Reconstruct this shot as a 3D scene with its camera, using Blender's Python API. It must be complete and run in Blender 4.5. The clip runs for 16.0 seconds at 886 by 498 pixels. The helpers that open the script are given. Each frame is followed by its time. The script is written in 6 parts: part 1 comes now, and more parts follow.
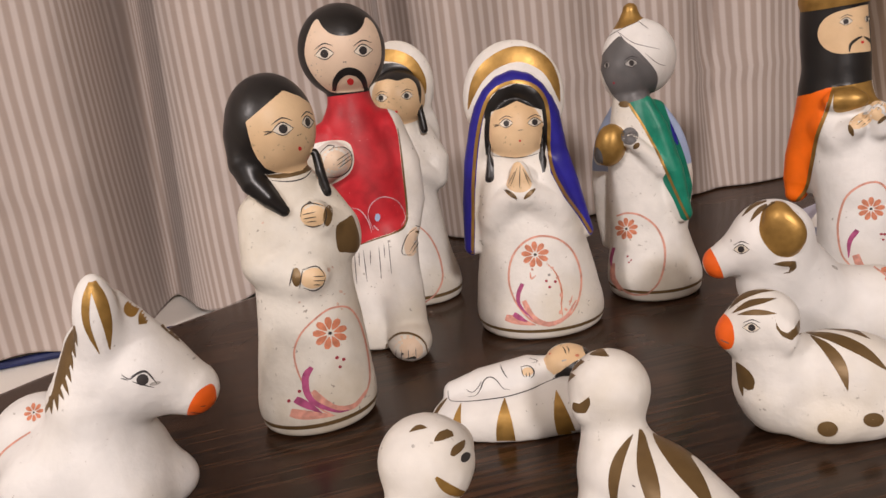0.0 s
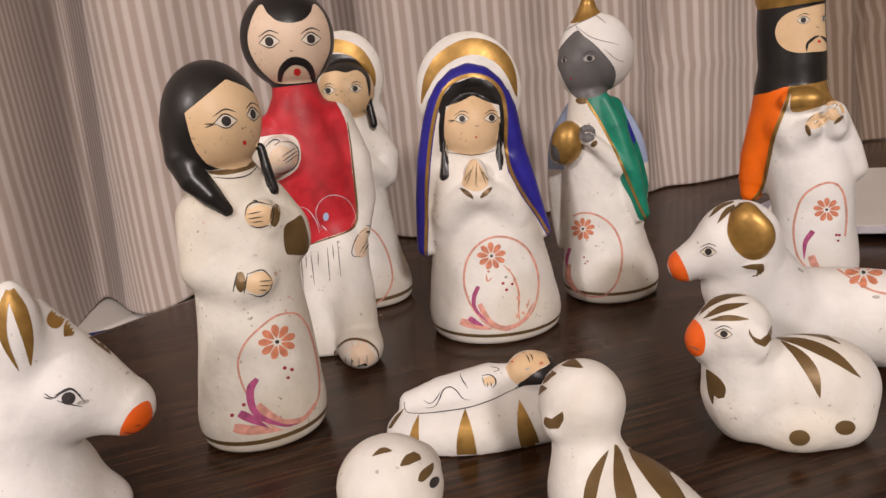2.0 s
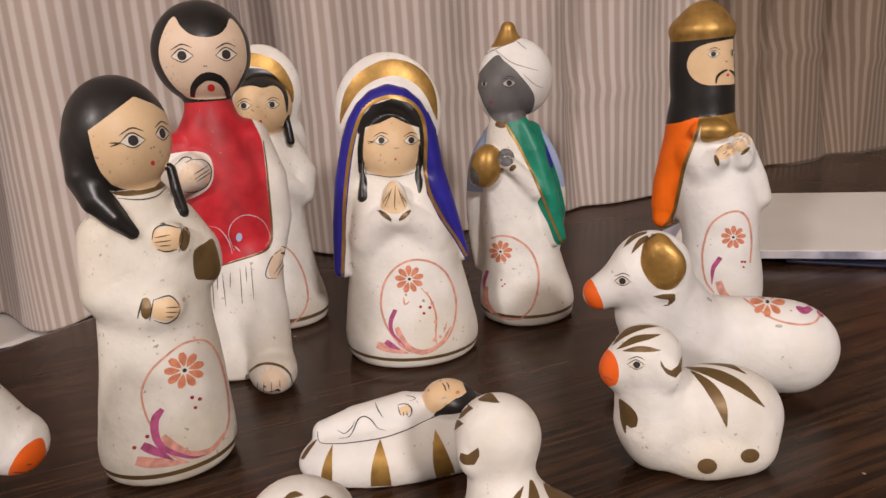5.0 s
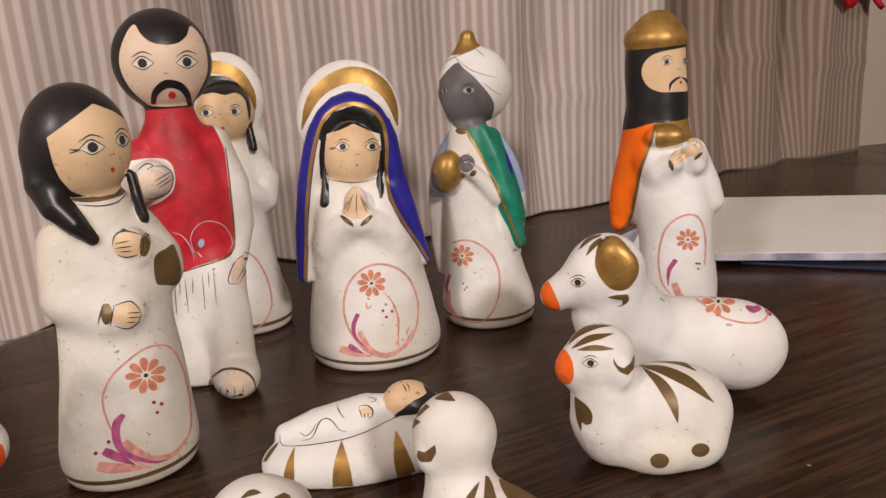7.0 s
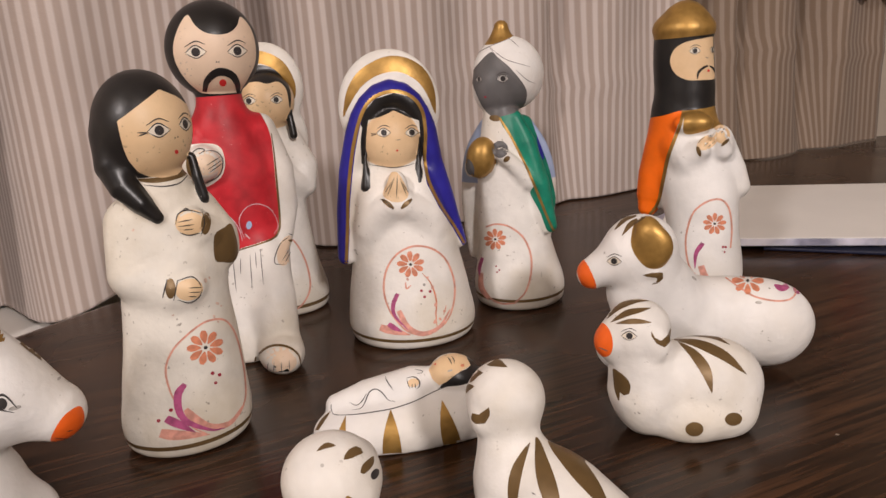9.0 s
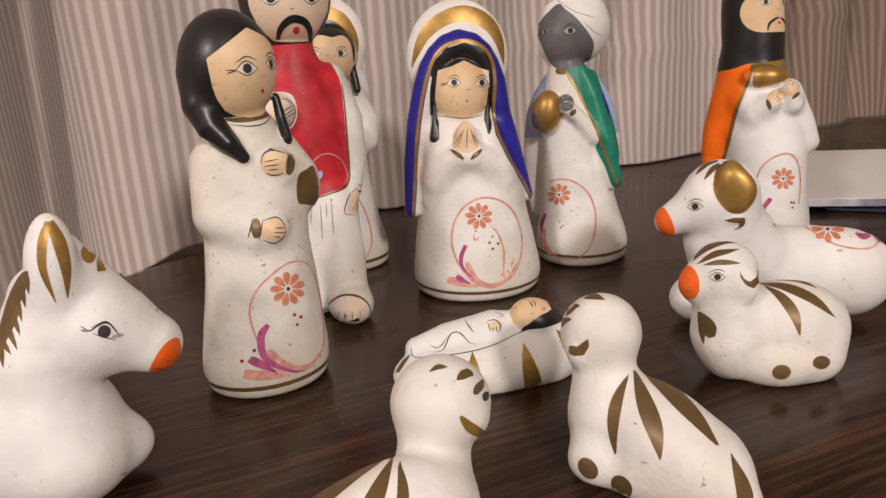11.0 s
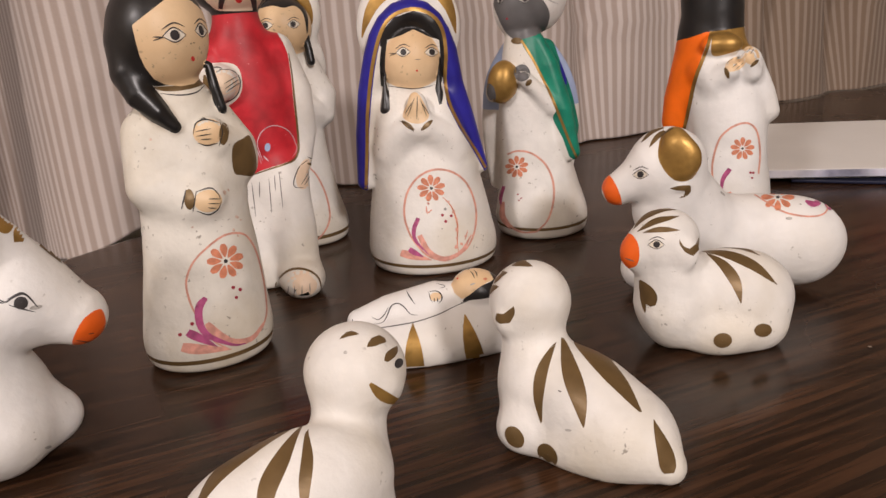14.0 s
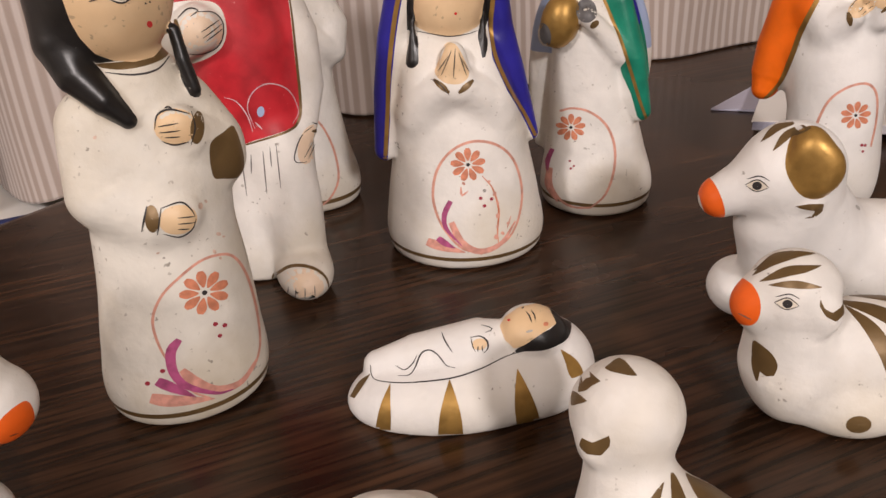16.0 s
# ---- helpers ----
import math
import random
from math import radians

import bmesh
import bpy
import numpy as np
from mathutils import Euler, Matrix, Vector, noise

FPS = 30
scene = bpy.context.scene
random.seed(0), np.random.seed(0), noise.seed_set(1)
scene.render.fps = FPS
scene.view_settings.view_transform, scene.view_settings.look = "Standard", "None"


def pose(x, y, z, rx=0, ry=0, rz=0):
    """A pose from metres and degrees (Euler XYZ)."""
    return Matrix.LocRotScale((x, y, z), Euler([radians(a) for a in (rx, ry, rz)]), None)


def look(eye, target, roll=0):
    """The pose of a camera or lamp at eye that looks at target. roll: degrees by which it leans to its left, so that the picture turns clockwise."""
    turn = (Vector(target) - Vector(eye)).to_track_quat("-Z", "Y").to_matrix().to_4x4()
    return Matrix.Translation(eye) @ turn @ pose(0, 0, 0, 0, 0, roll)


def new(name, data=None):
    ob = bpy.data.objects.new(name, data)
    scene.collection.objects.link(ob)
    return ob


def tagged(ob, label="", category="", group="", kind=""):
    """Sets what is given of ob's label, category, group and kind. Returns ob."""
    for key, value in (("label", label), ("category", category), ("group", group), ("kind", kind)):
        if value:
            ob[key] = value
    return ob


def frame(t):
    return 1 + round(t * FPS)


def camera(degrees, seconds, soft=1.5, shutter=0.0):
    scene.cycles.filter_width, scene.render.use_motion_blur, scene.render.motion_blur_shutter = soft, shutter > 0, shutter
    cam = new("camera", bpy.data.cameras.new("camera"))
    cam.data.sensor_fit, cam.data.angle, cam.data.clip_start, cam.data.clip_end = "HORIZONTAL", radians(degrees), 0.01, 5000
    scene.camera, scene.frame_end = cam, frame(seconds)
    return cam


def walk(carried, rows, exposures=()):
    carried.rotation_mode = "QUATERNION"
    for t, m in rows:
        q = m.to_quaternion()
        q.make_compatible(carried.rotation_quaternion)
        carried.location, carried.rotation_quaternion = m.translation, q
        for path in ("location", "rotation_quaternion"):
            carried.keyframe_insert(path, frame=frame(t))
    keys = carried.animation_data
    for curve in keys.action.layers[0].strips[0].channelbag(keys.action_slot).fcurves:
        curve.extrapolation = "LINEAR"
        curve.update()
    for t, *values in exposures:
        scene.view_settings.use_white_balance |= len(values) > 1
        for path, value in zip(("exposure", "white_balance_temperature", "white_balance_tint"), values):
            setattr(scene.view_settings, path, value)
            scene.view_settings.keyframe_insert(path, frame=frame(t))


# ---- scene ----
cam = camera(58.7, 16.0)
METRES, EYE, TILT, LEAN, TURN = 0.35, 0.1771, -15.4, 7.2, 0.0
ROWS = [
    (0.0, 0.0, 0.0, 0.0, 0.0, 0.0, -0.0),
    (0.5, -0.0326, -0.0119, 0.0152, -0.95, 0.19, -0.0),
    (1.0, -0.0514, 0.0196, 0.0121, -2.17, 0.16, -0.05),
    (1.5, -0.0433, 0.0459, 0.0114, -3.44, -0.08, -0.08),
    (2.0, -0.0231, 0.0611, 0.0069, -4.55, -0.24, -0.01),
    (2.5, -0.0092, 0.0728, 0.0082, -5.44, -0.28, 0.02),
    (3.0, -0.0029, 0.0617, 0.0124, -6.28, -0.17, -0.03),
    (3.5, -0.013, 0.0435, 0.0136, -7.29, -0.05, -0.25),
    (4.0, -0.0196, 0.0613, 0.0154, -8.44, 0.06, -0.49),
    (4.5, -0.0244, 0.0777, 0.0196, -9.57, 0.23, -0.69),
    (5.0, -0.0209, 0.0736, 0.0294, -10.48, 0.41, -0.8),
    (7.5, -0.0116, 0.0455, 0.0237, -12.77, 0.95, -0.23),
    (8.0, -0.0212, 0.0365, 0.0104, -12.7, 0.82, -0.18),
    (8.5, -0.0482, 0.0139, 0.0075, -12.4, 0.66, -0.25),
    (11.0, -0.139, 0.0328, -0.0482, -10.46, -0.65, -0.58),
    (11.5, -0.1825, 0.0449, -0.0863, -10.44, -1.12, -0.63),
    (12.0, -0.1777, 0.0544, -0.1065, -10.59, -1.5, -0.51),
    (12.5, -0.1244, 0.0448, -0.1062, -10.83, -1.68, -0.27),
    (13.0, -0.1054, 0.014, -0.1088, -10.91, -1.7, -0.02),
    (13.5, -0.0806, 0.0004, -0.0965, -10.83, -1.71, 0.06),
    (14.0, -0.0655, 0.0335, -0.0624, -10.66, -1.98, -0.1),
    (14.5, -0.0517, 0.106, -0.038, -10.52, -2.92, -0.5),
    (15.0, -0.0551, 0.1763, -0.0091, -10.47, -4.81, -0.98),
    (15.5, -0.0753, 0.2141, 0.0462, -10.53, -7.27, -1.51),
    (16.0, -0.0637, 0.2992, 0.0799, -10.33, -11.25, -1.7),
]
walk(cam, [(t, pose(0, 0, EYE, TILT, LEAN, TURN) @ pose(METRES * x, METRES * y, METRES * z, 90 + pitch, roll, yaw)) for t, x, y, z, yaw, pitch, roll in ROWS])

# ---- world and light ----
scene.view_settings.exposure = 0.0
world = bpy.data.worlds.new("room_dusk")
scene.world = world
world.use_nodes = True
world.node_tree.nodes["Background"].inputs["Color"].default_value = (0.9, 0.84, 0.8, 1)
world.node_tree.nodes["Background"].inputs["Strength"].default_value = 0.03


def area_lamp(name, eye, target, size, watts, colour):
    data = bpy.data.lights.new(name, "AREA")
    data.shape, data.size, data.energy, data.color = "DISK", size, watts, colour
    ob = new(name, data)
    ob.matrix_world = look(eye, target)
    return ob


WARM = (1.0, 0.897, 0.872)
area_lamp("lamp_light", (0.46, -1.95, 1.25), (0.14, 0.45, 0.0), 0.26, 43.5, WARM)
area_lamp("lamp_light", (-1.60, -1.30, 1.50), (-0.1, 0.6, 0.0), 0.30, 29.5, WARM)


# ---- materials ----
def material(name, colour, rough=0.5, metal=0.0, mottle=0.12, scale=60.0, bump=0.05, specks=0.0, speck_colour=(0.25, 0.22, 0.18), stain=None, coat=0.0, grain=900.0, shine=0.35):
    m = bpy.data.materials.new(name)
    m.use_nodes = True
    t = m.node_tree
    bsdf = t.nodes["Principled BSDF"]
    link = t.links.new
    coord = t.nodes.new("ShaderNodeTexCoord")

    def noise_node(s, detail=4.0):
        n = t.nodes.new("ShaderNodeTexNoise")
        n.inputs["Scale"].default_value, n.inputs["Detail"].default_value = s, detail
        link(coord.outputs["Object"], n.inputs["Vector"])
        return n.outputs["Fac"]

    def ramp(fac, a, b, ca, cb):
        r = t.nodes.new("ShaderNodeValToRGB")
        r.color_ramp.elements[0].position, r.color_ramp.elements[1].position = a, b
        r.color_ramp.elements[0].color, r.color_ramp.elements[1].color = (*ca, 1), (*cb, 1)
        link(fac, r.inputs["Fac"])
        return r.outputs["Color"]

    def mix(fac, a, b):
        n = t.nodes.new("ShaderNodeMix")
        n.data_type = "RGBA"
        link(fac, n.inputs[0])
        for sock, v in ((n.inputs[6], a), (n.inputs[7], b)):
            if isinstance(v, tuple):
                sock.default_value = (*v, 1)
            else:
                link(v, sock)
        return n.outputs[2]

    dark = tuple(c * (1 - mottle) for c in colour)
    light = tuple(min(1, c * (1 + mottle * 0.5)) for c in colour)
    out = ramp(noise_node(scale), 0.35, 0.65, dark, light)
    if stain:
        out = mix(ramp(noise_node(scale * 0.35, 6.0), 0.46, 0.70, (0, 0, 0), (0.85, 0.85, 0.85)), out, stain)
    if specks:
        spots = ramp(noise_node(scale * 7.0, 3.0), 0.735 - specks, 0.775 - specks, (0, 0, 0), (1, 1, 1))
        patch = ramp(noise_node(scale * 0.9, 2.0), 0.45, 0.62, (0, 0, 0), (0.8, 0.8, 0.8))
        both = t.nodes.new("ShaderNodeMath")
        both.operation = "MULTIPLY"
        link(spots, both.inputs[0])
        link(patch, both.inputs[1])
        out = mix(both.outputs[0], out, speck_colour)
    link(out, bsdf.inputs["Base Color"])
    bsdf.inputs["Metallic"].default_value = metal
    rr = t.nodes.new("ShaderNodeMapRange")
    rr.inputs["To Min"].default_value, rr.inputs["To Max"].default_value = max(0.05, rough - 0.1), min(1, rough + 0.1)
    link(noise_node(scale * 2), rr.inputs["Value"])
    link(rr.outputs["Result"], bsdf.inputs["Roughness"])
    bsdf.inputs["Coat Weight"].default_value = coat
    bsdf.inputs["Specular IOR Level"].default_value = shine
    if bump:
        b1 = t.nodes.new("ShaderNodeBump")
        b1.inputs["Strength"].default_value, b1.inputs["Distance"].default_value = bump, 0.001
        link(noise_node(grain, 3.0), b1.inputs["Height"])
        b2 = t.nodes.new("ShaderNodeBump")
        b2.inputs["Strength"].default_value, b2.inputs["Distance"].default_value = bump * 1.1, 0.003
        link(noise_node(scale * 1.6, 2.0), b2.inputs["Height"])
        link(b1.outputs["Normal"], b2.inputs["Normal"])
        link(b2.outputs["Normal"], bsdf.inputs["Normal"])
    return m


PAINT = {
    "white": material("white_slip", (0.76, 0.735, 0.69), 0.55, specks=0.06, stain=(0.60, 0.54, 0.43), mottle=0.10, scale=55, bump=0.22, grain=420),
    "bright": material("fresh_white_slip", (0.77, 0.755, 0.73), 0.55, specks=0.045, stain=(0.65, 0.61, 0.54), mottle=0.09, scale=50, bump=0.21, grain=420),
    "ivory": material("yellowed_white_slip", (0.73, 0.70, 0.63), 0.5, specks=0.075, stain=(0.55, 0.48, 0.36), mottle=0.11, scale=60, bump=0.21, grain=420),
    "black": material("black_gloss_paint", (0.011, 0.010, 0.010), 0.36, shine=0.5, mottle=0.2, bump=0.05, specks=0.01, speck_colour=(0.3, 0.28, 0.26)),
    "line": material("thin_black_line", (0.035, 0.03, 0.03), 0.5, bump=0.0),
    "grey_line": material("worn_grey_line", (0.16, 0.14, 0.14), 0.5, bump=0.0),
    "skin": material("buff_skin_paint", (0.73, 0.53, 0.32), 0.45, specks=0.085, speck_colour=(0.34, 0.25, 0.16), stain=(0.62, 0.41, 0.22), mottle=0.08, scale=80),
    "pale_skin": material("pale_skin_paint", (0.78, 0.61, 0.45), 0.5, specks=0.09, speck_colour=(0.38, 0.31, 0.26), stain=(0.66, 0.50, 0.38), mottle=0.08, scale=80),
    "grey_skin": material("grey_face_paint", (0.125, 0.12, 0.12), 0.45, mottle=0.15, specks=0.03, speck_colour=(0.05, 0.05, 0.05)),
    "gold": material("gold_paint", (0.40, 0.235, 0.065), 0.42, metal=0.6, mottle=0.22, scale=150, bump=0.04),
    "bronze": material("bronze_paint", (0.155, 0.096, 0.038), 0.42, metal=0.3, mottle=0.14, scale=110, bump=0.05),
    "red": material("red_paint", (0.47, 0.016, 0.026), 0.48, mottle=0.3, scale=90, stain=(0.56, 0.05, 0.06), specks=0.02, speck_colour=(0.7, 0.3, 0.3)),
    "blue": material("ultramarine_paint", (0.022, 0.018, 0.26), 0.42, mottle=0.2, scale=70),
    "sky": material("light_blue_paint", (0.36, 0.45, 0.66), 0.5, mottle=0.1),
    "green": material("green_paint", (0.008, 0.20, 0.125), 0.42, mottle=0.25, scale=80),
    "orange": material("orange_paint", (0.90, 0.155, 0.006), 0.45, mottle=0.12, scale=70),
    "nose": material("orange_nose_paint", (0.82, 0.13, 0.015), 0.42, mottle=0.12, scale=90),
    "petal": material("coral_petal_paint", (0.62, 0.23, 0.13), 0.5, mottle=0.25, scale=300, bump=0.0),
    "oval": material("thin_coral_line", (0.66, 0.33, 0.25), 0.5, mottle=0.25, scale=300, bump=0.0),
    "pink": material("salmon_stroke_paint", (0.68, 0.33, 0.26), 0.5, mottle=0.25, scale=300, bump=0.0),
    "purple": material("magenta_stroke_paint", (0.42, 0.085, 0.21), 0.5, mottle=0.35, scale=260, bump=0.0),
    "dot": material("dark_red_dot_paint", (0.32, 0.03, 0.05), 0.5, bump=0.0),
    "lip": material("red_lip_paint", (0.62, 0.03, 0.03), 0.45, bump=0.0),
    "eye": material("eye_white_paint", (0.76, 0.69, 0.58), 0.45, bump=0.0),
    "stain": material("grey_scuff", (0.42, 0.40, 0.37), 0.6, mottle=0.3, scale=400, bump=0.0),
    "smudge": material("faded_coral_smudge", (0.68, 0.50, 0.40), 0.6, mottle=0.3, scale=400, bump=0.0),
    "lilac": material("pale_lilac_stroke", (0.62, 0.45, 0.50), 0.5, mottle=0.3, scale=300, bump=0.0),
}


# ---- clay modelling: rounded solids in centimetres, blended and skinned ----
FOOT = -0.35  # where the figures stand, below the zero of their own heights


def hermite(z, zs, vs):
    zs, vs = np.asarray(zs, float), np.asarray(vs, float)
    slope = np.gradient(vs, zs)
    z = np.clip(z, zs[0], zs[-1])
    i = np.clip(np.searchsorted(zs, z) - 1, 0, len(zs) - 2)
    h = zs[i + 1] - zs[i]
    t = (z - zs[i]) / h
    return ((1 + 2 * t) * (1 - t) ** 2 * vs[i] + t * (1 - t) ** 2 * h * slope[i] + t * t * (3 - 2 * t) * vs[i + 1] + t * t * (t - 1) * h * slope[i + 1])


def turned(*rings, soft=0.35):
    """A body of stacked oval rings: (height, middle x, half width, middle y, half depth)."""
    zs, cx, rx, cy, ry = map(list, zip(*rings))

    def f(p):
        z = p[:, 2]
        a, b = hermite(z, zs, rx), hermite(z, zs, ry)
        side = (np.sqrt(((p[:, 0] - hermite(z, zs, cx)) / a) ** 2 + ((p[:, 1] - hermite(z, zs, cy)) / b) ** 2) - 1) * np.minimum(a, b)
        return -blend(-side, -np.maximum(zs[0] - z, z - zs[-1]), soft)
    return f


def egg(centre, radii, turn=(0, 0, 0)):
    rot = np.array(Euler([radians(a) for a in turn]).to_matrix())
    c, r = np.array(centre, float), np.array(radii, float)

    def f(p):
        q = (p - c) @ rot
        k0 = np.linalg.norm(q / r, axis=1) + 1e-9
        return k0 * (k0 - 1) / (np.linalg.norm(q / (r * r), axis=1) + 1e-9)
    return f


def limb(*knots):
    """A tapering rounded limb through knots (x, y, z, radius)."""
    k = np.array(knots, float)

    def f(p):
        best = np.full(len(p), 1e9)
        for a, b in zip(k[:-1], k[1:]):
            d = b[:3] - a[:3]
            t = np.clip((p - a[:3]) @ d / (d @ d), 0, 1)
            best = np.minimum(best, np.linalg.norm(p - a[:3] - t[:, None] * d, axis=1) - (a[3] + t * (b[3] - a[3])))
        return best
    return f


def blend(a, b, k):
    h = np.maximum(k - np.abs(a - b), 0) / k
    return np.minimum(a, b) - h * h * k * 0.25


def joined(*parts):
    """Solids blended one after another: (solid, softness of the seam)."""
    def f(p):
        out = None
        for solid, k in parts:
            v = solid(p)
            out = v if out is None else blend(out, v, k)
        return np.maximum(out, FOOT - p[:, 2])
    return f


def gradient(f, p, e=0.02):
    g = np.stack([f(p + np.eye(3)[i] * e) - f(p - np.eye(3)[i] * e) for i in range(3)], 1)
    return g / (np.linalg.norm(g, axis=1, keepdims=True) + 1e-9)


def skin_of(f, low, high, step):
    low = (low[0], low[1], FOOT)
    axes = [np.arange(a - step, b + 2 * step, step) for a, b in zip(low, high)]
    n = [len(a) for a in axes]
    grid = np.stack(np.meshgrid(*axes, indexing="ij"), -1).reshape(-1, 3)
    v = np.concatenate([f(c) for c in np.array_split(grid, max(1, len(grid) // 200000))]).reshape(n)
    total = np.zeros((n[0] - 1, n[1] - 1, n[2] - 1, 3))
    count = np.zeros(total.shape[:3])
    corner = np.stack(np.meshgrid(*[np.arange(k - 1) for k in n], indexing="ij"), -1).astype(float)
    for ax in range(3):
        o1, o2 = [a for a in range(3) if a != ax]
        for i in (0, 1):
            for j in (0, 1):
                s0 = [slice(0, k - 1) for k in n]
                s0[o1], s0[o2] = slice(i, n[o1] - 1 + i), slice(j, n[o2] - 1 + j)
                s1 = list(s0)
                s1[ax] = slice(1, n[ax])
                a, b = v[tuple(s0)], v[tuple(s1)]
                hit = (a < 0) != (b < 0)
                t = np.where(hit, a / np.where(hit, a - b, 1), 0)
                pt = corner.copy()
                pt[..., o1] += i
                pt[..., o2] += j
                pt[..., ax] += t
                total += np.where(hit[..., None], pt, 0)
                count += hit
    used = count > 0
    index = np.full(count.shape, -1)
    index[used] = np.arange(used.sum())
    verts = total[used] / count[used][:, None] * step + np.array([a[0] for a in axes])
    quads = []
    for ax in range(3):
        o1, o2 = (ax + 1) % 3, (ax + 2) % 3
        lo = [slice(1, k - 1) for k in n]
        lo[ax] = slice(0, n[ax] - 1)
        hi = list(lo)
        hi[ax] = slice(1, n[ax])
        a, b = v[tuple(lo)] < 0, v[tuple(hi)] < 0
        for mask, order in ((a & ~b, (0, 1, 2, 3)), (~a & b, (3, 2, 1, 0))):
            at = np.argwhere(mask)
            if not len(at):
                continue
            at[:, o1] += 1
            at[:, o2] += 1
            ring = []
            for d1, d2 in ((-1, -1), (0, -1), (0, 0), (-1, 0)):
                c = at.copy()
                c[:, o1] += d1
                c[:, o2] += d2
                ring.append(index[c[:, 0], c[:, 1], c[:, 2]])
            quads.append(np.stack([ring[k] for k in order], 1))
    q = np.concatenate(quads)
    for _ in range(2):
        verts = verts - gradient(f, verts) * np.clip(f(verts), -0.5 * step, 0.5 * step)[:, None] * 0.8
    verts[:, 2] = np.maximum(verts[:, 2], FOOT)
    return verts, np.concatenate([q[:, [0, 1, 2]], q[:, [0, 2, 3]]])


def outline(points, dense=10):
    """A smooth closed curve through points."""
    p = np.array(points, float)
    t = np.arange(dense)[:, None] / dense
    a, b, c, d = np.roll(p, 1, 0), p, np.roll(p, -1, 0), np.roll(p, -2, 0)
    return np.concatenate([0.5 * (2 * b[i] + (c[i] - a[i]) * t + (2 * a[i] - 5 * b[i] + 4 * c[i] - d[i]) * t ** 2 + (3 * b[i] - a[i] - 3 * c[i] + d[i]) * t ** 3) for i in range(len(p))])


def inside(poly, q):
    """Signed distance of points q to a closed polygon, negative within."""
    lo, hi = poly.min(0) - 0.3, poly.max(0) + 0.3
    close = ((q > lo) & (q < hi)).all(1)
    if not close.all():
        out = np.full(len(q), 0.3)
        out[close] = inside(poly, q[close]) if close.any() else 0.3
        return out
    best, flip = np.full(len(q), 1e9), np.zeros(len(q), bool)
    for a, b in zip(poly, np.roll(poly, -1, 0)):
        d = b - a
        t = np.clip((q - a) @ d / (d @ d + 1e-12), 0, 1)
        best = np.minimum(best, np.linalg.norm(q - a - t[:, None] * d, axis=1))
        cross = ((a[1] > q[:, 1]) != (b[1] > q[:, 1])) & (q[:, 0] < (b[0] - a[0]) * (q[:, 1] - a[1]) / (b[1] - a[1] + 1e-12) + a[0])
        flip ^= cross
    return np.where(flip, -best, best)


